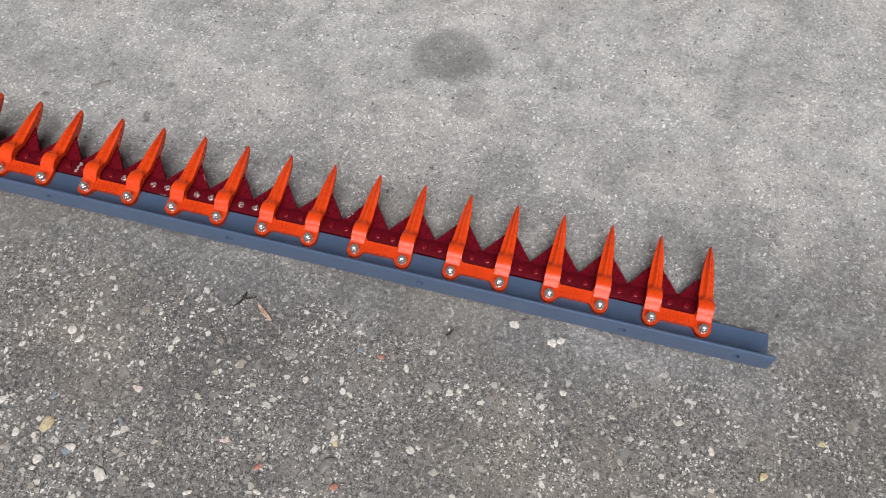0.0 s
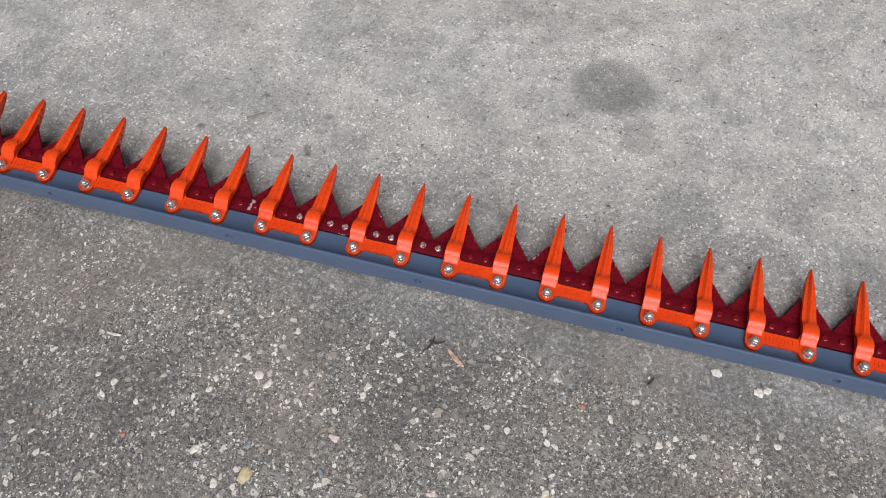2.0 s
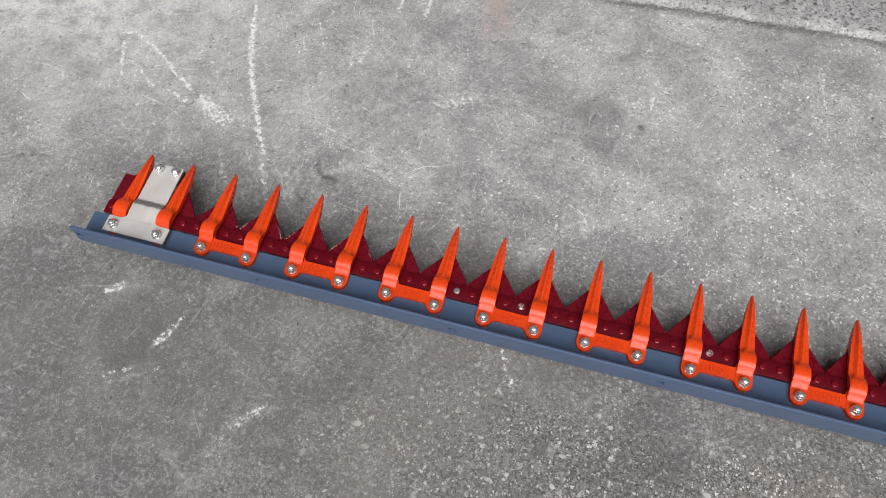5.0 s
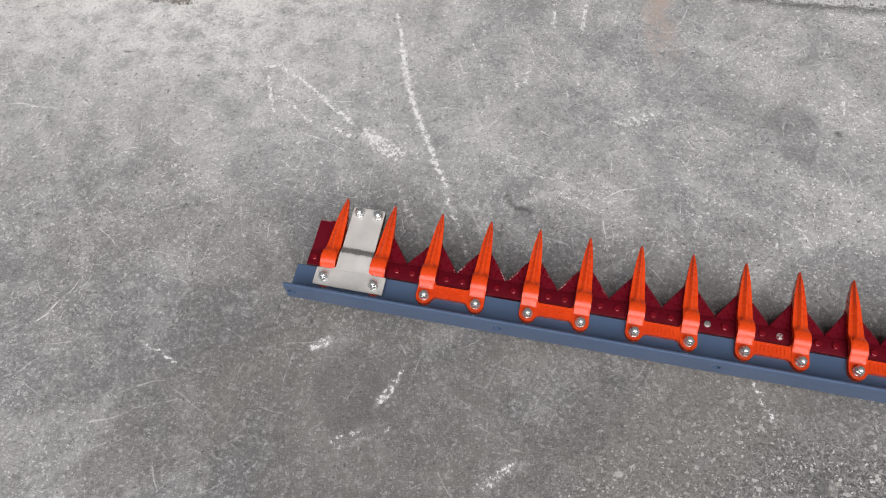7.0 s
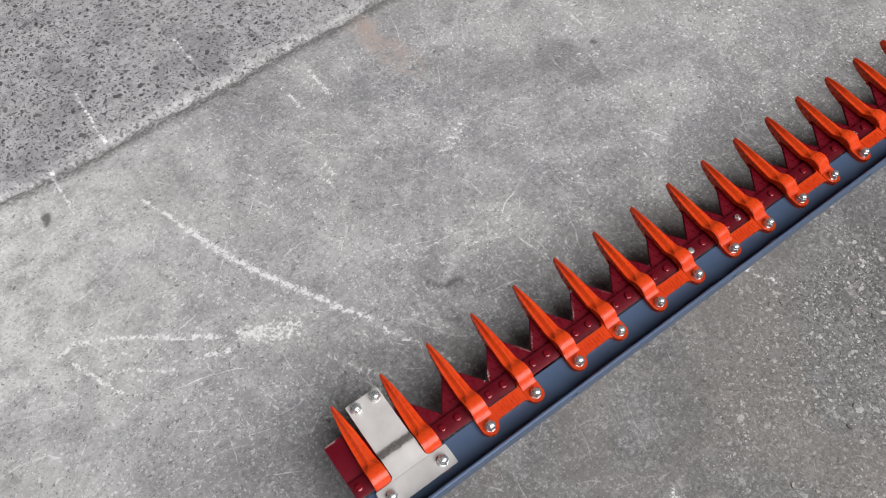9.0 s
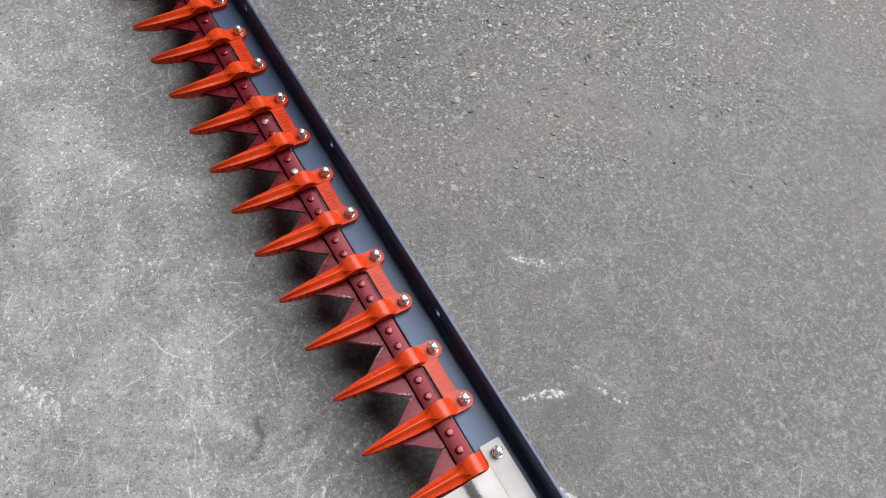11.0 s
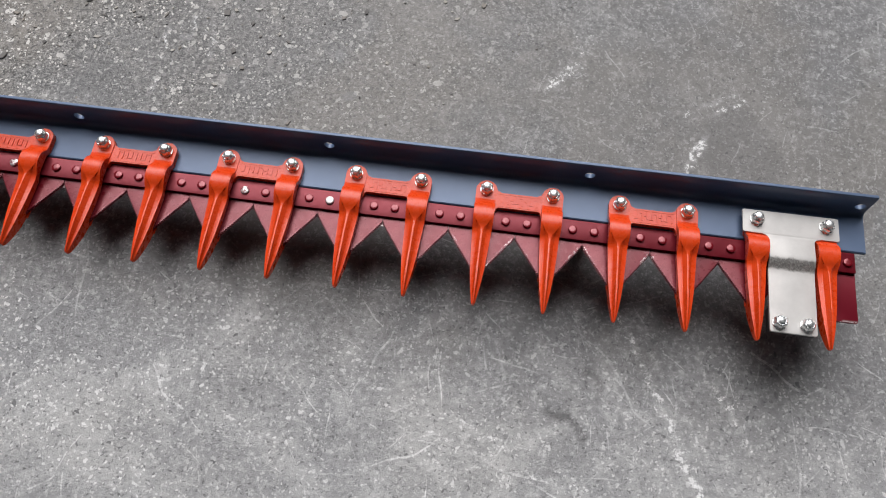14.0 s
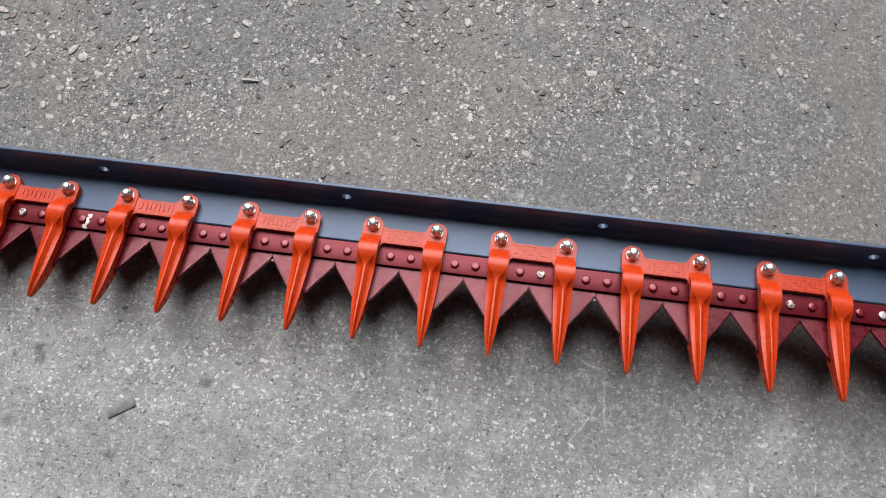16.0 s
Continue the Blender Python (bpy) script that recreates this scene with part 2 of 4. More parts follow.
def fleck_group():
    """One chip, scratch or pit in each cell: its own turn, size and tone, picked by a share."""
    g = bpy.data.node_groups.new("fleck", "ShaderNodeTree")
    for name, kind in (("At", "NodeSocketVector"), ("Seed", "NodeSocketVector"), ("Size", "NodeSocketVector"), ("Scale", "NodeSocketFloat"), ("Share", "NodeSocketFloat")):
        g.interface.new_socket(name, in_out="INPUT", socket_type=kind)
    for name in ("Mask", "Tone"):
        g.interface.new_socket(name, in_out="OUTPUT", socket_type="NodeSocketFloat")
    gi, go = g.nodes.new("NodeGroupInput"), g.nodes.new("NodeGroupOutput")

    def vec(kind, x, y):
        n = g.nodes.new("ShaderNodeVectorMath")
        n.operation = kind
        g.links.new(x, n.inputs[0])
        if y is not None:
            g.links.new(y, n.inputs[1])
        return n

    def num(kind, x, y):
        n = g.nodes.new("ShaderNodeMath")
        n.operation = kind
        for k, v in ((0, x), (1, y)):
            if isinstance(v, float):
                n.inputs[k].default_value = v
            else:
                g.links.new(v, n.inputs[k])
        return n.outputs[0]

    moved = vec("ADD", gi.outputs["At"], gi.outputs["Seed"]).outputs[0]
    cell = g.nodes.new("ShaderNodeTexVoronoi")
    cell.voronoi_dimensions = "2D"
    g.links.new(moved, cell.inputs["Vector"])
    g.links.new(gi.outputs["Scale"], cell.inputs["Scale"])
    dice = g.nodes.new("ShaderNodeSeparateColor")
    g.links.new(cell.outputs["Color"], dice.inputs[0])
    turn = g.nodes.new("ShaderNodeVectorRotate")
    turn.rotation_type = "Z_AXIS"
    g.links.new(vec("SUBTRACT", moved, cell.outputs["Position"]).outputs[0], turn.inputs["Vector"])
    g.links.new(num("MULTIPLY", dice.outputs[0], math.tau), turn.inputs["Angle"])
    far = vec("LENGTH", vec("DIVIDE", turn.outputs[0], gi.outputs["Size"]).outputs[0], None).outputs["Value"]
    far = num("DIVIDE", far, num("ADD", num("MULTIPLY", dice.outputs[2], 0.8), 0.4))
    fall = g.nodes.new("ShaderNodeMapRange")
    fall.interpolation_type = "SMOOTHSTEP"
    for key, v in (("From Min", 1.0), ("From Max", 0.78), ("To Min", 0.0), ("To Max", 1.0)):
        fall.inputs[key].default_value = v
    g.links.new(far, fall.inputs["Value"])
    chosen = num("LESS_THAN", dice.outputs[1], gi.outputs["Share"])
    g.links.new(num("MULTIPLY", fall.outputs[0], chosen), go.inputs["Mask"])
    g.links.new(num("FRACT", num("MULTIPLY", dice.outputs[1], 77.7), 0.0), go.inputs["Tone"])
    return g


FLECK = fleck_group()


def concrete(beyond):
    """The floor's surface on one side of the joint; the mesh carries the outlines of its marks and zones."""
    m = Nodes("chipped_concrete" if beyond else "worn_concrete")
    geo = m.node("NewGeometry").outputs["Position"]
    flat = m.node("Mapping", Scale=(1, 1, 0))
    m.link(geo, flat.inputs["Vector"])
    at = flat.outputs[0]

    def layer(name):
        n = m.node("Attribute")
        n.attribute_name = name
        return n.outputs["Fac"]

    def times(*some):
        out = some[0]
        for v in some[1:]:
            out = m.math("MULTIPLY", out, v)
        return out

    def warped(scale, reach):
        sway = m.node("TexNoise", Scale=scale, Detail=3.0, Roughness=0.6)
        m.link(at, sway.inputs["Vector"])
        n = m.tree.nodes.new("ShaderNodeVectorMath")
        n.operation = "MULTIPLY_ADD"
        m.link(sway.outputs["Color"], n.inputs[0])
        n.inputs[1].default_value = (reach, reach, 0)
        m.link(at, n.inputs[2])
        return n.outputs[0]

    bent, ragged = warped(3.5, 0.10), warped(190.0, 0.0055)

    def flecks(scale, length, width, share, seed, vector=None):
        n = m.tree.nodes.new("ShaderNodeGroup")
        n.node_tree = FLECK
        m.link(vector or ragged, n.inputs["At"])
        n.inputs["Seed"].default_value = (seed * 1.37, seed * 0.71, 0)
        n.inputs["Size"].default_value = (length, width, 1)
        n.inputs["Scale"].default_value, n.inputs["Share"].default_value = scale, share
        return n.outputs["Mask"], n.outputs["Tone"]

    cloud = m.noise(at, 2.6, 6, 0.62)
    patchy = m.node("TexNoise", Scale=8.5, Detail=9.0, Roughness=0.66, Distortion=0.5)
    m.link(at, patchy.inputs["Vector"])
    blotch = patchy.outputs["Fac"]
    stain = m.noise(bent, 21, 7, 0.68)
    speck = m.node("TexNoise", Scale=70.0, Detail=8.0, Roughness=0.78, Distortion=0.4)
    m.link(at, speck.inputs["Vector"])
    mottle = speck.outputs["Fac"]
    sand = m.noise(at, 420, 4, 0.75)
    grit = m.noise(at, 150, 6, 0.8)
    front = layer("front")
    bare = layer("bare")
    clean = m.span(front, 0.0, 0.8, 0.45, 1.0)

    line = m.math("ADD", layer("line"), m.math("MULTIPLY", m.math("SUBTRACT", grit, 0.5), 0.030))
    if beyond:
        # Beyond the joint: dark chips in a pale matrix.
        far = m.mix(m.span(mottle, 0.38, 0.64), (0.27, 0.271, 0.275), (0.48, 0.48, 0.475))
        far = m.mix(m.span(stain, 0.52, 0.66, 0, 0.4), far, (0.52, 0.518, 0.51))
        far = m.mix(m.span(blotch, 0.36, 0.52, 0.50, 0), far, (0.18, 0.181, 0.187))
        far = m.mix(m.span(sand, 0.36, 0.47, 0.35, 0), far, (0.09, 0.09, 0.09))
        for scale, length, width, share, seed, strength in ((230, 0.0027, 0.0014, 0.30, 29, 0.80), (150, 0.0040, 0.0020, 0.26, 30, 0.86), (84, 0.0058, 0.0031, 0.22, 31, 0.90), (44, 0.0080, 0.0048, 0.10, 32, 0.90)):
            mask, tone = flecks(scale, length, width, share, seed)
            far = m.mix(times(mask, strength), far, m.mix(tone, (0.040, 0.041, 0.046), (0.15, 0.14, 0.142)))
        crust = times(m.span(line, 0.050, 0.002), m.span(grit, 0.44, 0.58), m.span(stain, 0.38, 0.56, 0.2, 1.0))
        far = m.mix(m.math("MULTIPLY", crust, 0.60), far, (0.62, 0.618, 0.60))
        col, pits = far, None
    else:
        # Trowelled skin: clouds, stains, sand.
        skin = m.mix(front, (0.116, 0.114, 0.110), (0.374, 0.375, 0.370))
        skin = m.mix(m.span(cloud, 0.36, 0.60, 0.45, 0.0), skin, (0.176, 0.178, 0.186))
        skin = m.mix(m.span(cloud, 0.52, 0.66, 0, 0.22), skin, (0.41, 0.407, 0.398))
        skin = m.mix(times(m.span(blotch, 0.50, 0.62, 0, 0.36), clean), skin, (0.54, 0.538, 0.525))
        skin = m.mix(m.span(blotch, 0.36, 0.49, 0.30, 0), skin, (0.150, 0.152, 0.154))
        skin = m.mix(times(m.span(stain, 0.52, 0.66, 0, 0.32), clean), skin, (0.58, 0.578, 0.565))
        skin = m.mix(m.span(stain, 0.34, 0.48, 0.28, 0), skin, (0.145, 0.147, 0.150))
        skin = m.mix(m.span(mottle, 0.50, 0.64, 0, 0.30), skin, (0.60, 0.598, 0.585))
        skin = m.mix(m.span(mottle, 0.35, 0.48, 0.26, 0), skin, (0.100, 0.101, 0.103))
        skin = m.mix(m.span(grit, 0.54, 0.62, 0, 0.42), skin, (0.60, 0.598, 0.59))
        skin = m.mix(m.span(grit, 0.46, 0.37, 0, 0.45), skin, (0.060, 0.060, 0.061))
        skin = m.mix(times(layer("bloom"), m.span(stain, 0.38, 0.58, 0.30, 0.9), m.span(grit, 0.40, 0.55, 0.6, 1.0)), skin, (0.72, 0.717, 0.695))
        skin = m.mix(times(m.span(cloud, 0.46, 0.58, 0, 0.40), m.span(front, 0.0, 0.7, 1.0, 0.0)), skin, (0.200, 0.184, 0.163))
        # Dark pits, pale chips and short scratches, each with its own turn.
        split = m.node("SeparateXYZ")
        m.link(at, split.inputs[0])
        lively = times(m.span(blotch, 0.38, 0.56, 0.45, 1.0), m.span(split.outputs[0], 0.3, 1.3, 0.58, 1.0))
        pits = None
        for scale, length, width, share, seed, strength in ((260, 0.0019, 0.0010, 0.26, 1, 0.80), (150, 0.0026, 0.0011, 0.17, 2, 0.90), (62, 0.0042, 0.0020, 0.09, 3, 0.95)):
            mask, tone = flecks(scale, length, width, share, seed)
            mask = times(mask, m.span(tone, 0.0, 1.0, 0.2 * strength, strength), m.span(split.outputs[0], 0.5, 1.4, 0.70, 1.0))
            pits = mask if pits is None else m.math("MAXIMUM", pits, mask)
        skin = m.mix(pits, skin, (0.050, 0.051, 0.054))
        pale = None
        for scale, length, width, share, seed, strength in ((260, 0.0021, 0.0012, 0.34, 5, 0.95), (130, 0.0032, 0.0017, 0.24, 6, 1.0), (58, 0.0048, 0.0022, 0.15, 7, 1.0)):
            mask, tone = flecks(scale, length, width, share, seed)
            mask = times(mask, m.span(tone, 0.0, 1.0, 0.25 * strength, strength))
            pale = mask if pale is None else m.math("MAXIMUM", pale, mask)
        skin = m.mix(times(pale, lively, clean), skin, (0.82, 0.818, 0.805))
        # Hair-thin scratches, in clusters, broken by the grain.
        thin = None
        for scale, length, width, share, seed, strength in ((30, 0.020, 0.0010, 0.55, 9, 0.80), (15, 0.040, 0.0013, 0.55, 10, 0.90), (8, 0.075, 0.0016, 0.45, 11, 0.95), (19, 0.032, 0.0010, 0.50, 12, 0.80)):
            mask, tone = flecks(scale, length, width, share, seed, bent)
            mask = times(mask, m.span(tone, 0.0, 1.0, 0.2 * strength, strength))
            thin = mask if thin is None else m.math("MAXIMUM", thin, mask)
        thin = times(thin, m.span(grit, 0.38, 0.54, 0.1, 1.0), m.span(stain, 0.40, 0.58, 0.25, 1.0), m.span(split.outputs[0], 0.7, 1.4, 1.0, 0.55), clean)
        skin = m.mix(thin, skin, (0.72, 0.718, 0.71))

        # Worn away to the stones behind the bar's far half.
        dirt = m.mix(m.span(grit, 0.42, 0.58), (0.040, 0.039, 0.037), (0.285, 0.279, 0.266))
        dirt = m.mix(m.span(sand, 0.52, 0.62, 0.0, 0.55), dirt, (0.50, 0.49, 0.465))
        dirt = m.mix(m.span(sand, 0.48, 0.37, 0.0, 0.65), dirt, (0.030, 0.029, 0.028))
        dirt = m.mix(m.span(blotch, 0.40, 0.55, 0.42, 0.0), dirt, (0.090, 0.088, 0.086))
        dirt = m.mix(m.span(stain, 0.54, 0.66, 0.0, 0.30), dirt, (0.36, 0.335, 0.30))
        dirt = m.mix(m.span(cloud, 0.50, 0.60, 0.0, 0.42), dirt, (0.235, 0.208, 0.172))
        dirt = m.mix(m.span(cloud, 0.38, 0.48, 0.30, 0.0), dirt, (0.075, 0.074, 0.073))
        loose = m.span(blotch, 0.40, 0.56, 0.45, 1.0)
        for scale, length, width, share, seed, strength in ((270, 0.0021, 0.0012, 0.36, 20, 1.0), (140, 0.0038, 0.0022, 0.26, 21, 1.0), (66, 0.0066, 0.0040, 0.15, 22, 0.9)):
            mask, tone = flecks(scale, length, width, share, seed)
            hue = m.mix(m.span(tone, 0.15, 0.85), (0.20, 0.19, 0.18), (0.74, 0.72, 0.68))
            dirt = m.mix(times(mask, loose, strength), dirt, hue)
        for scale, length, width, share, seed, strength in ((260, 0.0022, 0.0012, 0.34, 25, 0.8), (120, 0.0040, 0.0018, 0.18, 26, 0.7)):
            mask, tone = flecks(scale, length, width, share, seed)
            dirt = m.mix(times(mask, strength), dirt, (0.034, 0.033, 0.032))
        mask, tone = flecks(34, 0.0105, 0.0070, 0.10, 28)
        dirt = m.mix(times(mask, 0.55), dirt, m.mix(tone, (0.33, 0.30, 0.265), (0.24, 0.25, 0.255)))
        col = m.mix(bare, skin, dirt)
    gap = m.math("MULTIPLY", m.span(m.math("ABSOLUTE", m.math("ADD", line, 0.011)), 0.024, 0.002), m.span(grit, 0.60, 0.42, 0.12, 0.80))
    col = m.mix(gap, col, (0.120, 0.118, 0.112))
    # A rust-tinted rub, oil with the painted shade, chalky drag marks.
    col = m.mix(m.math("MULTIPLY", layer("rub"), m.span(stain, 0.42, 0.6)), col, (0.40, 0.33, 0.29))
    col = m.mix(m.math("MULTIPLY", layer("oil_and_shade"), m.span(mottle, 0.36, 0.54, 0.55, 0.95)), col, (0.070, 0.068, 0.068))
    lime = layer("lime")
    crumb = m.math("ADD", m.noise(at, 110, 6, 0.78), m.math("MULTIPLY", lime, 0.25))
    broken = times(m.span(crumb, 0.66, 0.76), m.span(lime, 0.0, 0.30, 0.0, 0.95))
    col = m.mix(times(m.span(lime, 0.1, 1.0, 0.0, 0.25), m.span(stain, 0.40, 0.60)), col, (0.62, 0.618, 0.61))
    col = m.mix(broken, col, (0.78, 0.778, 0.77))
    col = m.mix(m.span(m.noise(at, 5.5, 3), 0.42, 0.60, 0.0, 0.6), col, (1.0, 0.993, 0.982), "MULTIPLY")
    rise = m.math("ADD", m.math("ADD", m.math("MULTIPLY", sand, 0.7), m.math("MULTIPLY", mottle, 1.2)), m.math("MULTIPLY", stain, 2.2))
    m.bump(rise if pits is None else m.math("SUBTRACT", rise, m.math("MULTIPLY", pits, 0.8)), 0.55, 0.0018)
    return m.set(Base_Color=col, Roughness=m.span(blotch, 0.3, 0.7, 0.42, 0.64), Specular_IOR_Level=0.75)


CONCRETE, CHIPPY = concrete(False), concrete(True)

m = Nodes("gravel_stone")
m_geo = m.node("NewGeometry")
ramp = m.node("ValToRGB")
ramp.color_ramp.interpolation = "LINEAR"
stops = [(0.0, (0.12, 0.115, 0.11)), (0.35, (0.22, 0.205, 0.19)), (0.6, (0.30, 0.27, 0.23)), (0.85, (0.55, 0.52, 0.47)), (1.0, (0.72, 0.70, 0.66))]
while len(ramp.color_ramp.elements) < len(stops):
    ramp.color_ramp.elements.new(0.5)
for el, (place, colour) in zip(ramp.color_ramp.elements, stops):
    el.position, el.color = place, (*colour, 1)
m.link(m_geo.outputs["Random Per Island"], ramp.inputs[0])
m_fine = m.noise(m.coords(), 260, 4)
m.bump(m_fine, 0.4, 0.001)
GRAVEL = m.set(Base_Color=m.mix(m.span(m_fine, 0.4, 0.7, 0, 0.35), ramp.outputs[0], (0.16, 0.15, 0.14)), Roughness=0.75)


def stone_material(name, light, dark):
    s = Nodes(name)
    at = s.coords()
    fine = s.noise(at, 200, 5)
    s.bump(fine, 0.4, 0.001)
    return s.set(Base_Color=s.mix(s.span(fine, 0.35, 0.65), dark, light), Roughness=0.7)


PALE = stone_material("pale_stone", (0.68, 0.65, 0.60), (0.48, 0.45, 0.41))
YELLOW = stone_material("ochre_stone", (0.58, 0.50, 0.32), (0.40, 0.33, 0.20))
REDDISH = stone_material("red_stone", (0.46, 0.22, 0.16), (0.30, 0.13, 0.10))
ROSE = stone_material("rosy_stone", (0.66, 0.56, 0.52), (0.46, 0.37, 0.34))
SLATE = stone_material("blue_grey_stone", (0.25, 0.29, 0.32), (0.15, 0.18, 0.21))
DULL = stone_material("grey_stone", (0.24, 0.235, 0.22), (0.15, 0.145, 0.14))
CHIPWOOD = stone_material("chipped_wood", (0.58, 0.41, 0.32), (0.30, 0.19, 0.12))
TWIG = stone_material("dark_bark", (0.06, 0.045, 0.035), (0.025, 0.02, 0.018))
CARD = stone_material("dry_leaf_brown", (0.27, 0.265, 0.25), (0.19, 0.185, 0.175))
# Surface of the unseen light blockers.
m = Nodes("blocker_grey")
m_at = m.coords()
BLOCKER = m.set(Base_Color=m.mix(m.noise(m_at, 1.2, 5), (0.10, 0.103, 0.108), (0.16, 0.16, 0.158)), Roughness=0.8)


# ---- mesh helpers ----
def finish(bm, name, material, smooth=38):
    mesh = bpy.data.meshes.new(name)
    bmesh.ops.recalc_face_normals(bm, faces=bm.faces)
    bm.to_mesh(mesh)
    bm.free()
    for mat in material if isinstance(material, (list, tuple)) else [material]:
        mesh.materials.append(mat)
    mesh.polygons.foreach_set("use_smooth", [True] * len(mesh.polygons))
    mesh.set_sharp_from_angle(angle=radians(smooth))
    return mesh


def part(name, bm, material, parent, label="", place=None):
    """A bmesh, or a mesh that several parts share, as one object under a thing or a part."""
    mesh = finish(bm, name, material) if isinstance(bm, bmesh.types.BMesh) else bm
    ob = new(name, mesh)
    ob.parent = parent
    if place is not None:
        ob.matrix_basis = place
    return tagged(ob, label)


def loft(bm, rings, caps=True):
    made = [[bm.verts.new(p) for p in ring] for ring in rings]
    for a, b in zip(made, made[1:]):
        for i in range(len(a)):
            j = (i + 1) % len(a)
            bm.faces.new((a[i], a[j], b[j], b[i]))
    if caps:
        bm.faces.new(made[0][::-1])
        bm.faces.new(made[-1])
    return made


def slab(bm, outline, low, high):
    """An outline in x and y, raised from low to high."""
    loft(bm, [[(x, y, low) for x, y in outline], [(x, y, high) for x, y in outline]])


def soften(bm, width, angle=30, segments=2):
    bmesh.ops.recalc_face_normals(bm, faces=bm.faces)
    edges = [e for e in bm.edges if len(e.link_faces) == 2 and e.calc_face_angle(0) > radians(angle)]
    bmesh.ops.bevel(bm, geom=edges, offset=width, segments=segments, profile=0.6, affect="EDGES", clamp_overlap=True)


def round_at(x, y, r, start, end, steps):
    return [(x + r * math.cos(radians(start + (end - start) * k / steps)), y + r * math.sin(radians(start + (end - start) * k / steps))) for k in range(steps + 1)]


def disc(x, y, r, z, steps, turn=0.0):
    return [(x + r * math.cos(turn + math.tau * k / steps), y + r * math.sin(turn + math.tau * k / steps), z) for k in range(steps)]


# ---- floor ----
def joint_y(x):
    x = min(2.6, max(-1.5, x))
    return 0.804 + 0.018 * x + 0.004 * math.sin(4.1 * x - 1.2) + 0.0025 * math.sin(23 * x + 1.0)


def ease(v, low, high):
    f = np.clip((v - low) / (high - low), 0, 1)
    return f * f * (3 - 2 * f)


def drawn_marks(x, y, rows, outer=1.15, inner=0.10):
    """How strongly each floor point is covered by the strokes."""
    total = np.zeros_like(x)
    for ax, ay, bx, by, width, strength in rows:
        lx, ly = bx - ax, by - ay
        f = np.clip(((x - ax) * lx + (y - ay) * ly) / (lx * lx + ly * ly), 0, 1)
        far = np.hypot(x - ax - f * lx, y - ay - f * ly)
        total = np.maximum(total, strength * ease(far, width * outer, width * inner))
    return total


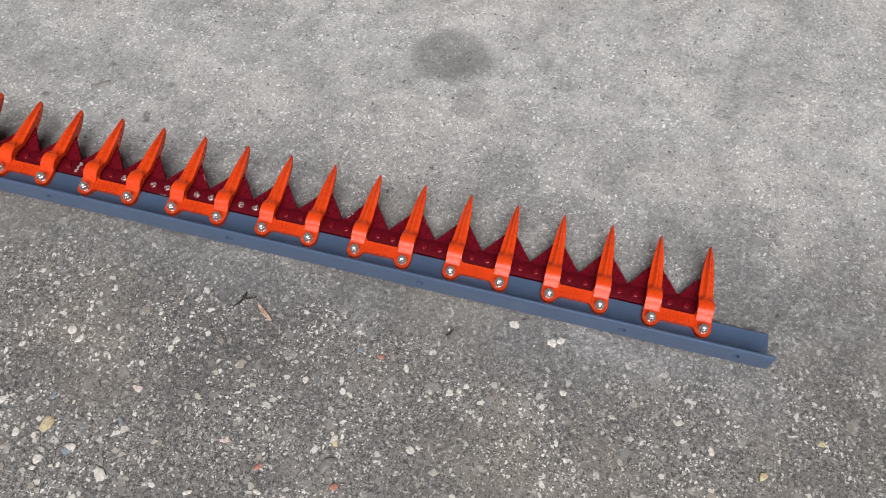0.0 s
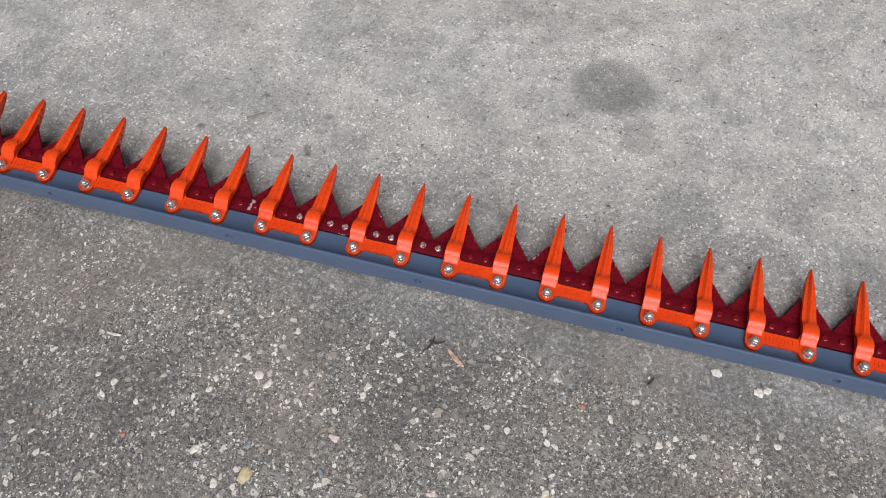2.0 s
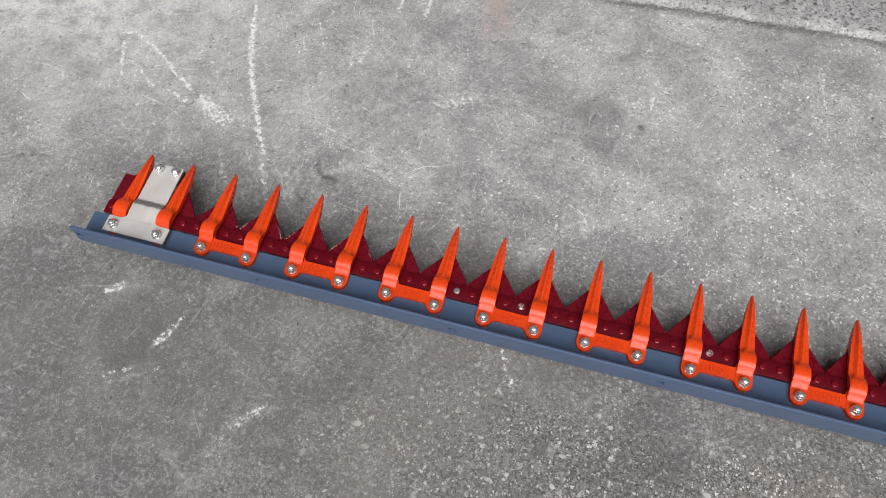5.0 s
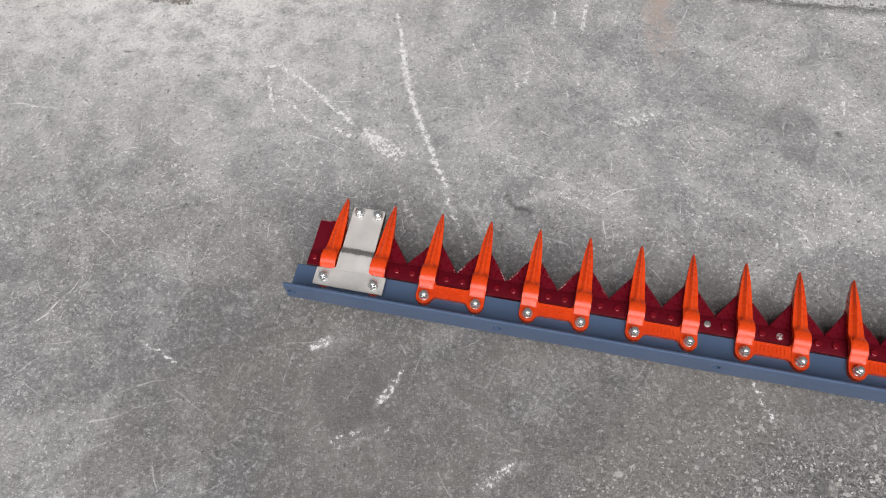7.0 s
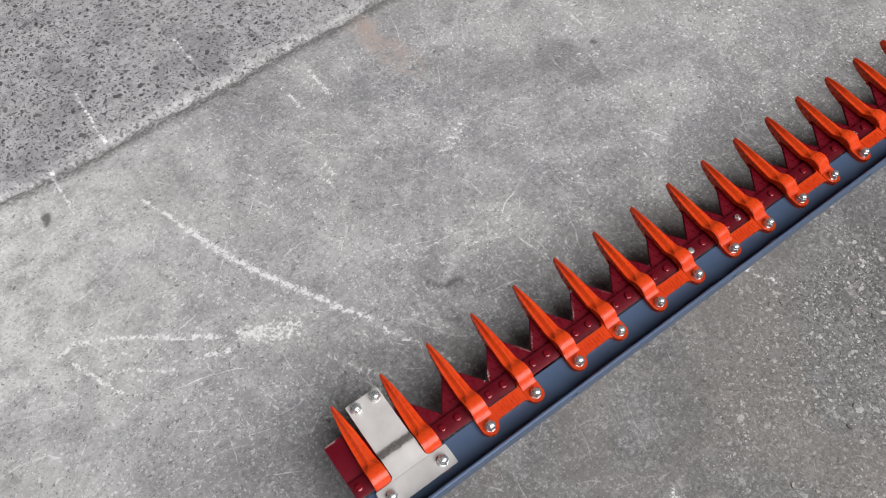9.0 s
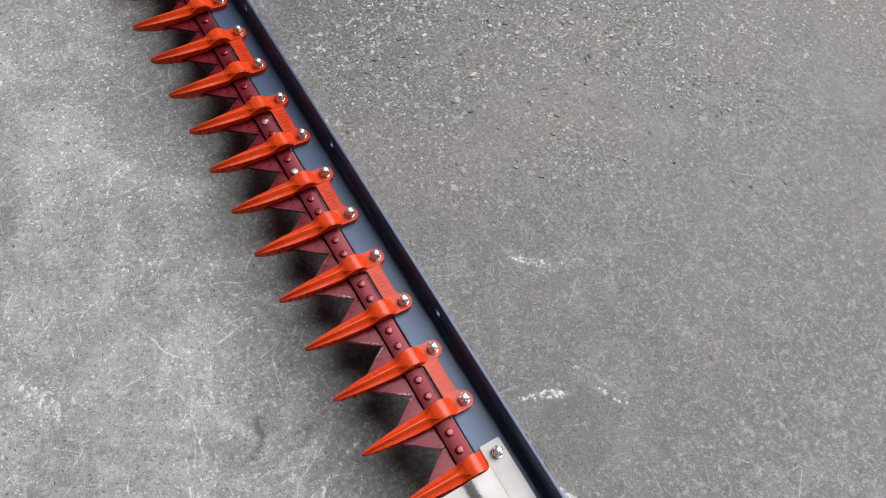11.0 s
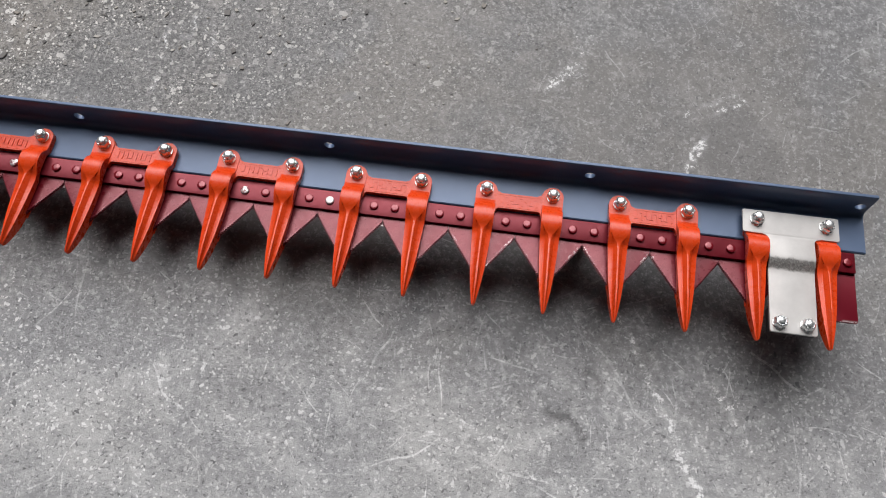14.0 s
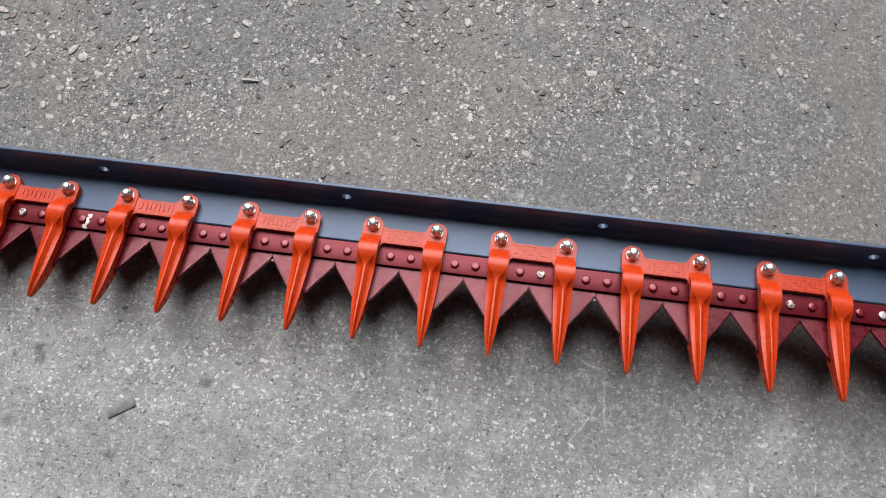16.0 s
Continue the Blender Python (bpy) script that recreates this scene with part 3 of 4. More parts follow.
def floor_mesh():
    xs = [-40, -12, -5, -2.4] + [-1.4 + 0.015 * k for k in range(60)] + [-0.5 + 0.005 * k for k in range(420)] + [1.6 + 0.012 * k for k in range(152)] + [4.2, 6, 12, 40]
    around = [-0.034, -0.024, -0.016, -0.010, -0.006, -0.003, 0.0, 0.003, 0.006, 0.010, 0.016, 0.026]
    ys = [(v, 0) for v in [-40, -12, -5, -2.4] + [-1.2 + 0.015 * k for k in range(57)] + [-0.35 + 0.005 * k for k in range(217)]]
    ys += [(v, 1) for v in around] + [(0.90 + 0.006 * k, 0) for k in range(25)] + [(1.05 + 0.02 * k, 0) for k in range(40)] + [(v, 0) for v in (2.4, 5, 12, 40)]
    verts, faces = [], []
    for y0, at_joint in ys:
        for x in xs:
            y = joint_y(x) + y0 if at_joint else y0
            z = 0.0
            if -1.5 < x < 3.5 and -1.3 < y < 1.9:
                z = 0.0010 * noise.noise((x * 9, y * 9, 0)) + 0.0006 * noise.noise((x * 31, y * 31, 3)) - 0.0008
                if at_joint:
                    deep = max(0.0, 1 - abs(y0) / (0.0130 + 0.008 * noise.noise((x * 40, 0, 5)))) * (0.62 + 0.75 * noise.noise((x * 17, 0, 9)))
                    z -= 0.007 * max(0.0, deep) ** 0.6 + max(0, noise.noise((x * 60, y * 60, 1))) * 0.005 * (abs(y0) < 0.02)
            verts.append((x, y, z))
    n = len(xs)
    for j in range(len(ys) - 1):
        for i in range(n - 1):
            a = j * n + i
            faces.append((a, a + 1, a + n + 1, a + n))
    mesh = bpy.data.meshes.new("floor")
    mesh.from_pydata(verts, [], faces)
    mesh.materials.append(CONCRETE)
    mesh.materials.append(CHIPPY)
    first = ys.index((0.0, 1))
    mesh.polygons.foreach_set("material_index", [1 if j >= first else 0 for j in range(len(ys) - 1) for _ in range(n - 1)])
    mesh.polygons.foreach_set("use_smooth", [True] * len(faces))
    # Outlines of the marks and of the worn zones.
    grid = np.array(verts)
    x, y = grid[:, 0], grid[:, 1]
    inside = (np.abs(x) < 5) & (np.abs(y) < 5)

    def rough(scale, seed):
        return np.array([noise.noise((px * scale, py * scale, seed)) if ok else 0.0 for px, py, ok in zip(x, y, inside)])

    soft, fine, tiny = rough(2.4, 1), rough(9.0, 4), rough(45.0, 8)
    wx, wy = x + 0.004 * tiny + 0.004 * fine, y + 0.004 * tiny[::-1] + 0.004 * fine
    joint = np.array([joint_y(v) for v in x])
    layers = {
        "lime": drawn_marks(wx, wy, CHALK + CHALK_LOOSE + CHALK_FAR + CHALK_NEAR + CHALK_FINE),
        "oil_and_shade": np.maximum(drawn_marks(wx + 0.014 * fine, wy + 0.010 * tiny, OIL_AND_SHADE + PITTED, 0.90, 0.50), drawn_marks(wx + 0.05 * fine, wy + 0.05 * soft, SOIL, 1.2, 0.0)),
        "rub": drawn_marks(wx, wy, [(0.456, 0.790, 0.471, 0.640, 0.040, 1.0)]),
        "line": np.clip(y - joint + 0.004 * tiny, -0.2, 0.2),
        "front": ease(y + 0.12 * soft + 0.05 * fine, -0.06, 0.38) * (1 - 0.06 * ease(x + 0.2 * soft, 0.9, 1.7)) + 0.50 * ease(-x - 0.2 * soft, 0.0, 0.4) * ease(-y, -0.5, 0.1),
        "bare": np.maximum(ease(x + 0.35 * soft + 0.12 * fine, 0.05, 0.85) * ease(y + 0.07 * soft + 0.08 * fine, 0.05, -0.16) * 0.97, ease(x + 0.3 * soft + 0.1 * fine, 0.6, 1.5) * (0.12 + 0.15 * fine)),
        "bloom": ease(x + 0.16 * soft + 0.10 * fine, 0.16, -0.40) * ease(y + 0.1 * soft + 0.12 * fine, 0.16, 0.68) * (y < joint) + 0.30 * (y < joint) * ease(x + 0.2 * soft, 0.7, 2.0) * ease(y + 0.1 * fine, 0.05, 0.5),
    }
    for name, values in layers.items():
        mesh.attributes.new(name, "FLOAT", "POINT").data.foreach_set("value", values.astype(np.float32))
    return mesh


floor = tagged(new("floor", floor_mesh()), "worn grey concrete floor with scuffs, stains and a rough joint", "floor", kind="structure")


# Unseen walls and roof, added to keep the light from those sides low.
def box(name, x0, x1, y0, y1, z0, z1, material):
    bm = bmesh.new()
    slab(bm, [(x0, y0), (x1, y0), (x1, y1), (x0, y1)], z0, z1)
    return new(name, finish(bm, name, material))


tagged(box("blocker_north", -12, 12, 4.0, 4.2, -0.002, 3.4, BLOCKER), "plain grey unseen wall added to block light from the north", "wall", kind="structure")
tagged(box("ceiling", -12, 12, 0.85, 4.2, 3.4, 3.55, BLOCKER), "plain grey unseen slab added to block light from above", "ceiling", kind="structure")


tagged(box("blocker_west", -4.2, -4.0, -6.0, 4.0, -0.002, 3.4, BLOCKER), "plain grey unseen side wall added to block light", "wall", kind="structure")
tagged(box("blocker_east", 6.4, 6.6, -6.0, 4.0, -0.002, 3.4, BLOCKER), "plain grey unseen side wall added to block light", "wall", kind="structure")

tagged(box("blocker_south", -4.2, 6.6, -6.2, -6.0, -0.002, 3.4, BLOCKER), "plain grey unseen wall added to block light from the south", "wall", kind="structure")

# ---- the cutter bar ----
tilt = math.degrees(math.atan(FALL))
BAR = pose(0, 0, LIFT, 3.0, tilt, 0)
bar = new("cutter_bar")
bar.matrix_basis = BAR
tagged(bar, "long cutter bar, orange finger guards bolted to slate-blue angle", "cutter bar")
START, END = -0.0475, 2.611


def angle_steel():
    """The L-shaped carrier with a row of holes in its upright leg."""
    bm = bmesh.new()
    low, high, r, k = 0.0085, 0.0245, 0.0060, 16
    mid, half = (low + high) / 2, (high - low) / 2
    turns = [math.tau * n / k for n in range(k)]
    edge = [(max(-1, min(1, 1.4143 * math.cos(a))), max(-1, min(1, 1.4143 * math.sin(a)))) for a in turns]
    steps = sorted({round(v, 4) for v, _ in edge})
    rows = [mid + half * v for v in steps]
    loop = [(-0.034, z) for z in rows] + [(-0.034, 0.0365), (-0.0335, 0.0378), (-0.0322, 0.0382), (-0.0303, 0.0378), (-0.0293, 0.0365)]
    loop += [(-0.029, z) for z in rows[::-1]]
    loop += [(-0.022 + 0.007 * math.cos(radians(a)), 0.007 + 0.007 * math.sin(radians(a))) for a in (195, 215, 235, 255, 270)]
    loop += [(0.0190, 0.0), (0.0202, -0.0010), (0.0202, -0.0040), (0.0192, -0.005), (-0.0325, -0.005), (-0.034, -0.0035)]
    holes = [-0.0375] + [-0.039 + 0.3048 * n for n in range(1, 9)] + [2.562]
    stations = sorted([START, END] + [h + half * v for h in holes for v in steps])
    grid = [[bm.verts.new((x, y, z)) for y, z in loop] for x in stations]
    last = len(rows) - 1
    inner = [i for i, (y, z) in enumerate(loop) if y == -0.029][0]
    for a, (u, v) in enumerate(zip(grid, grid[1:])):
        holed = any(abs((stations[a] + stations[a + 1]) / 2 - h) < half for h in holes)
        for i in range(len(loop)):
            j = (i + 1) % len(loop)
            if holed and (i < last or inner <= i < inner + last):
                continue
            bm.faces.new((u[i], u[j], v[j], v[i]))
    bm.faces.new(grid[0][::-1])
    bm.faces.new(grid[-1])
    for h in holes:
        rings = []
        for y, first, way in ((-0.034, 0, 1), (-0.029, inner + last, -1)):
            ring = [bm.verts.new((h + r * math.cos(a), y, mid + r * math.sin(a))) for a in turns]
            base = min(range(len(stations)), key=lambda n: abs(stations[n] - (h - half)))
            out = [grid[base + steps.index(round(dx, 4))][first + way * steps.index(round(dz, 4))] for dx, dz in edge]
            for i in range(k):
                j = (i + 1) % k
                bm.faces.new((out[i], out[j], ring[j], ring[i]))
            rings.append(ring)
        for i in range(k):
            j = (i + 1) % k
            bm.faces.new((rings[0][i], rings[0][j], rings[1][j], rings[1][i]))
    return bm


part("steel_angle", angle_steel(), BLUE, bar, "slate-blue painted steel angle with drilled upright leg")


def finger(bm, cx):
    """One guard finger: hump over the knife, ridged point, lip beneath."""

    def ring(y, w, hb, hs, ht, wr):
        return [(cx - w * 0.92, y, hb), (cx + w * 0.92, y, hb), (cx + w, y, hb + 0.3 * (hs - hb)), (cx + w, y, hs), (cx + (0.62 * w + 0.38 * wr) * 0.72, y, hs + 0.12 * (ht - hs)), (cx + wr, y, ht),
                (cx - wr, y, ht), (cx - (0.62 * w + 0.38 * wr) * 0.72, y, hs + 0.12 * (ht - hs)), (cx - w, y, hs), (cx - w, y, hb + 0.3 * (hs - hb))]

    upper = [(0.012, 0.0118, 0.0002, 0.0078, 0.0080, 0.0105), (0.0175, 0.0118, 0.0002, 0.0092, 0.0098, 0.0105), (0.0215, 0.0118, 0.0030, 0.0138, 0.0145, 0.0104),
             (0.0260, 0.0117, 0.0040, 0.0170, 0.0178, 0.0103), (0.0330, 0.0116, 0.0040, 0.0183, 0.0190, 0.0102), (0.0400, 0.0115, 0.0040, 0.0171, 0.0178, 0.0098),
             (0.0460, 0.0113, 0.0030, 0.0132, 0.0150, 0.0060), (0.0500, 0.0110, 0.0010, 0.0094, 0.0138, 0.0022), (0.0560, 0.0106, -0.0020, 0.0074, 0.0138, 0.0012),
             (0.0750, 0.0096, -0.0030, 0.0074, 0.0146, 0.0010), (0.0950, 0.0082, -0.0030, 0.0076, 0.0148, 0.0010), (0.1000, 0.0077, -0.0090, 0.0076, 0.0147, 0.0010),
             (0.1150, 0.0060, -0.0070, 0.0076, 0.0140, 0.0009), (0.1280, 0.0039, -0.0035, 0.0075, 0.0126, 0.0008), (0.1365, 0.0024, -0.0004, 0.0072, 0.0110, 0.0007), (0.1404, 0.0013, 0.0026, 0.0067, 0.0096, 0.0005)]
    loft(bm, [ring(*r) for r in upper])
    lower = [(0.0215, 0.0100, -0.0115, -0.0085, -0.0080, 0.008), (0.0600, 0.0095, -0.0115, -0.0085, -0.0080, 0.007), (0.0985, 0.0078, -0.0112, -0.0080, -0.0074, 0.005)]
    loft(bm, [ring(*r) for r in lower])


def guard_mesh():
    bm = bmesh.new()
    for cx in (0.0, PITCH):
        slab(bm, round_at(cx, 0, 0.0122, 180, 360, 12) + [(cx + 0.0118, 0.0165), (cx - 0.0118, 0.0165)], 0.0002, 0.0078)
        finger(bm, cx)
    slab(bm, [(0.0105, 0.0015), (PITCH - 0.0105, 0.0015), (PITCH - 0.0105, 0.0205), (0.0105, 0.0205)], 0.0004, 0.0068)
    # Rounded inner corners where the web meets the humps.
    for cx, s in ((0.0115, 1), (PITCH - 0.0115, -1)):
        slab(bm, [(cx, 0.0200), (cx + s * 0.006, 0.0200), (cx + s * 0.0025, 0.0212), (cx + s * 0.0010, 0.0235), (cx, 0.028)][::s], 0.0006, 0.0066)
        slab(bm, [(cx, 0.0018), (cx, -0.0045), (cx + s * 0.0015, -0.0010), (cx + s * 0.007, 0.0018)][::s], 0.0006, 0.0066)
    soften(bm, 0.0005, 38, 1)
    return finish(bm, "finger_guard", ORANGE, 32)


def mark_mesh():
    """The maker's cast-in mark as plain raised bars."""
    bm = bmesh.new()
    for k in range(8):
        x, tall = 0.0165 + 0.0055 * k, 0.0084 if k % 3 else 0.0098
        slab(bm, [(x, 0.0060), (x + 0.0013, 0.0060), (x + 0.0013, 0.0060 + tall), (x, 0.0060 + tall)], 0.0062, 0.0076)
        low = 0.0060 + (0.0, 0.0072, 0.0036)[k % 3]
        slab(bm, [(x + 0.0013, low), (x + 0.0040, low), (x + 0.0040, low + 0.0012), (x + 0.0013, low + 0.0012)], 0.0062, 0.0075)
    for y in (0.0032, 0.0182):
        slab(bm, [(0.0135, y), (PITCH - 0.0135, y), (PITCH - 0.0135, y + 0.0007), (0.0135, y + 0.0007)], 0.0062, 0.0072)
    return finish(bm, "cast_mark", ORANGE, 50)


def nut_mesh():
    bm = bmesh.new()
    rings = [disc(0, 0, 0.0076, 0.0, 24), disc(0, 0, 0.0077, 0.0005, 24), disc(0, 0, 0.0074, 0.0010, 24), disc(0, 0, 0.0064, 0.0012, 24)]
    loft(bm, rings)
    hexes = [disc(0, 0, 0.0072, 0.0010, 6), disc(0, 0, 0.0075, 0.0014, 6), disc(0, 0, 0.0075, 0.0066, 6), disc(0, 0, 0.0069, 0.0076, 6), disc(0, 0, 0.0058, 0.0083, 6)]
    loft(bm, hexes)
    return finish(bm, "nut", ZINC, 30)


def bolt_mesh():
    """Threaded end above the nut, square-necked head beneath the angle."""
    bm = bmesh.new()
    rings, z = [disc(0, 0, 0.0040, -0.010, 16)], 0.0080
    for k in range(2):
        rings += [disc(0, 0, 0.0050, z + 0.0004, 16), disc(0, 0, 0.0047, z + 0.0009, 16)]
        z += 0.0010
    rings += [disc(0, 0, 0.0048, z + 0.0005, 16), disc(0, 0, 0.0043, z + 0.0014, 16), disc(0, 0, 0.0030, z + 0.0021, 16), disc(0, 0, 0.0012, z + 0.0024, 16)]
    loft(bm, rings)
    loft(bm, [disc(0, 0, 0.0072, -0.0215, 16), disc(0, 0, 0.0085, -0.0195, 16), disc(0, 0, 0.0085, -0.0130, 16)])
    return finish(bm, "bolt", ZINC, 30)


GUARD, MARK, NUT, BOLT = guard_mesh(), mark_mesh(), nut_mesh(), bolt_mesh()
dice = random.Random(7)
guards = []
for n in range(COUNT // 2):
    g = part("finger_guard", GUARD, None, bar, "", pose(2 * n * PITCH, dice.uniform(-0.0004, 0.0004), 0.0, 0, 0, dice.uniform(-0.35, 0.35)))
    guards.append(g)
    high = 0.0112 if n == 0 else 0.0078
    if n:
        part("cast_mark", MARK, None, g, "raised maker's mark")
    for cx in (0.0, PITCH):
        part("nut", NUT, None, g, "zinc-plated flange nut", pose(cx, 0, high, 0, 0, dice.uniform(0, 60)))
        part("bolt", BOLT, None, g, "zinc-plated bolt", pose(cx, 0, high - 0.0002, 0, 0, dice.uniform(0, 60)))


def clamp_mesh():
    """The stepped sheet-steel knife holder: wide foot, neck, step, tongue."""
    bm = bmesh.new()
    mid = PITCH / 2 + 0.0006
    thick = 0.0030
    line = [(-0.0128, 0.0512, 0.0082), (-0.0122, 0.0524, 0.0082), (-0.0112, 0.0530, 0.0082), (0.0138, 0.0530, 0.0082), (0.0150, 0.0522, 0.0082), (0.0157, 0.0505, 0.0082), (0.0160, 0.0330, 0.0083), (0.0172, 0.0278, 0.0084), (0.0196, 0.0256, 0.0086), (0.0225, 0.0250, 0.0088),
            (0.0300, 0.0250, 0.0096), (0.0390, 0.0250, 0.0104), (0.0425, 0.0250, 0.0106), (0.0455, 0.0250, 0.0100), (0.0485, 0.0250, 0.0084), (0.0530, 0.0250, 0.0058),
            (0.0570, 0.0250, 0.0048), (0.0640, 0.0250, 0.0046), (0.1255, 0.0250, 0.0046), (0.1275, 0.0245, 0.0046), (0.1283, 0.0230, 0.0046)]
    rings = []
    for k, (y, w, z) in enumerate(line):
        a, b = line[max(0, k - 1)], line[min(len(line) - 1, k + 1)]
        slope = math.atan2(b[2] - a[2], b[0] - a[0])
        dy, dz = -thick * math.sin(slope), thick * math.cos(slope)
        rings.append([(mid - w, y, z), (mid + w, y, z), (mid + w, y + dy, z + dz), (mid - w, y + dy, z + dz)])
    loft(bm, rings)
    soften(bm, 0.0005, 50, 2)
    return bm


clamp = part("knife_clamp", clamp_mesh(), SHEET, bar, "stepped bare sheet-steel knife clamp")
under = bmesh.new()
slab(under, [(0.0140, 0.1010), (0.0640, 0.1010), (0.0640, 0.1262), (0.0140, 0.1262)], -0.0040, 0.0045)
soften(under, 0.0006)
part("packing_plate", under, BLACK, clamp, "black packing plate")
for x, y in ((0.0248, 0.1178), (0.0540, 0.1178)):
    part("flange_bolt", NUT, None, clamp, "zinc-plated flange bolt", pose(x, y, 0.0076, 0, 0, dice.uniform(0, 60)))
    stub = bmesh.new()
    loft(stub, [disc(0, 0, 0.0036, -0.006, 14), disc(0, 0, 0.0038, 0.0098, 14), disc(0, 0, 0.0028, 0.0105, 14)])
    part("bolt_end", stub, ZINC, clamp, "", pose(x, y, 0.0076))

# ---- the knife ----
knife = new("mower_knife")
knife.matrix_basis = BAR
tagged(knife, "dark red mower knife of serrated sections, lying in the finger guards", "knife")
LAST = (COUNT - 1) * PITCH


def knife_back():
    bm = bmesh.new()
    slab(bm, [(-0.0345, 0.0222), (LAST + 0.011, 0.0222), (LAST + 0.011, 0.0462), (-0.0345, 0.0462)], -0.0036, 0.0008)
    soften(bm, 0.0005)
    return bm


# The back bar, with two bare scrapes on it.
m = Nodes("scraped_dark_red_paint")
m_at = m.coords()
m_fine = m.noise(m_at, 160, 3)
m_shift = m.node("TexNoise", Scale=220.0, Detail=4.0)
m.link(m_at, m_shift.inputs["Vector"])
m_wob = m.tree.nodes.new("ShaderNodeVectorMath")
m_wob.operation = "MULTIPLY_ADD"
m.link(m_shift.outputs["Color"], m_wob.inputs[0])
m_wob.inputs[1].default_value = (0.012, 0.012, 0)
m.link(m_at, m_wob.inputs[2])
SCRAPES = [(1.496, 0.036, 1.498, 0.050, 0.0045, 1.0), (1.634, 0.026, 1.660, 0.0275, 0.0022, 0.9), (2.190, 0.026, 2.215, 0.0275, 0.0018, 0.7)]
flatten = m.node("Mapping", Scale=(1, 1, 0))
m.link(m_wob.outputs[0], flatten.inputs["Vector"])
scraped = m.span(strokes(m, flatten.outputs[0], SCRAPES), 0.35, 0.5)
m.bump(m_fine, 0.25, 0.0004)
BACKBAR = m.set(Base_Color=m.mix(scraped, m.mix(m_fine, (0.128, 0.0032, 0.0100), (0.150, 0.0040, 0.0125)), (0.66, 0.63, 0.60)), Specular_IOR_Level=0.40, Roughness=m.span(m_fine, 0.2, 0.8, 0.30, 0.42), Metallic=m.math("MAXIMUM", m.math("MULTIPLY", scraped, 0.6), 0.35))
part("knife_back", knife_back(), BACKBAR, knife, "dark red knife back bar with scraped paint")


def section_mesh(kind):
    """One blade: straight heel, two serrated slanting edges, with worn teeth."""
    bm = bmesh.new()
    half, heel, notch, top, tip = PITCH / 2 - 0.0003, 0.0232, 0.0532, 0.1000, 0.0035
    low, high = -0.0066, -0.0038
    teeth = 20

    def side(sign):
        pts, rim = [], []
        for k in range(teeth * 2 + 1):
            f = k / (teeth * 2)
            x, y = half + (tip - half) * f, notch + (top - notch) * f
            cut = 0.0018 if k % 2 else 0.0
            pts.append((sign * (x - cut * 0.80), y - cut * 0.60))
            rim.append((sign * (x - 0.0026), y - 0.0019))
        return pts, rim

    def strip(points, rim, mat):
        a = [bm.verts.new((x, y, high - 0.0002)) for x, y in points]
        b = [bm.verts.new((x, y, high)) for x, y in rim]
        c = [bm.verts.new((x, y, low)) for x, y in points]
        for i in range(len(points) - 1):
            for p, q in ((a, b), (c, a)):
                bm.faces.new((p[i], p[i + 1], q[i + 1], q[i])).material_index = mat
        return b

    right, rim_r = side(1)
    left, rim_l = side(-1)
    if kind == "first":
        left = [(-0.0352, notch), (-0.0352, 0.1005), (-0.0335, 0.1035), (-0.004, 0.1035)]
        rim_l = [(x + 0.0004, y - 0.0004) for x, y in left]
    if kind == "last":
        right = [(0.0110, notch), (0.0110, 0.088)]
        rim_r = [(x - 0.0004, y) for x, y in right]
    edge_r = strip(right, rim_r, 1)
    edge_l = strip(left, rim_l, 1)
    heel_r, heel_l = (right[0][0], heel), (left[0][0], heel)
    hr, hl = bm.verts.new((*heel_r, high)), bm.verts.new((*heel_l, high))
    nr, nl = bm.verts.new((right[0][0], rim_r[0][1], high)), bm.verts.new((left[0][0], rim_l[0][1], high))
    bm.faces.new([hl, hr, nr] + edge_r + edge_l[::-1] + [nl])
    under = [bm.verts.new((x, y, low)) for x, y in [heel_l, heel_r] + right[::2] + left[::-2]]
    bm.faces.new(under)
    for (x0, y0), (x1, y1) in ((heel_r, right[0]), (heel_l, left[0])):
        bm.faces.new([bm.verts.new(p) for p in ((x0, y0, high), (x1, y1, high), (x1, y1, low), (x0, y0, low))])
    bm.normal_update()
    return finish(bm, "knife_section", [CHIPPED if kind == "first" else MAROON, EDGE], 25)


m = Nodes("chipped_end_paint")
m_at = m.coords()
m_edge = strokes(m, m_at, [(-0.034, 0.1035, -0.020, 0.1035, 0.0060, 1.0), (-0.0352, 0.080, -0.0352, 0.1035, 0.0030, 1.0)])
m_chip = m.math("MULTIPLY", m.span(m_edge, 0.05, 0.5), m.span(m.noise(m_at, 420, 5, 0.8), 0.42, 0.47))
CHIPPED = m.set(Base_Color=m.mix(m_chip, (0.170, 0.0060, 0.017), (0.76, 0.74, 0.72)), Roughness=0.38, Metallic=0.30, Specular_IOR_Level=0.40)
SECTION, FIRST, FINAL = section_mesh(""), section_mesh("first"), section_mesh("last")
for n in range(COUNT):
    mesh = FIRST if n == 0 else FINAL if n == COUNT - 1 else SECTION
    part("knife_section", mesh, None, knife, "", pose(n * PITCH, 0, dice.uniform(-0.0003, 0.0001)))


def rivet_mesh(material, name):
    bm = bmesh.new()
    loft(bm, [disc(0, 0, 0.0050, 0.0, 18), disc(0, 0, 0.0050, 0.0022, 18), disc(0, 0, 0.0048, 0.0027, 18), disc(0, 0, 0.0043, 0.0030, 18), disc(0, 0, 0.0020, 0.0031, 18)])
    return finish(bm, name, material, 30)


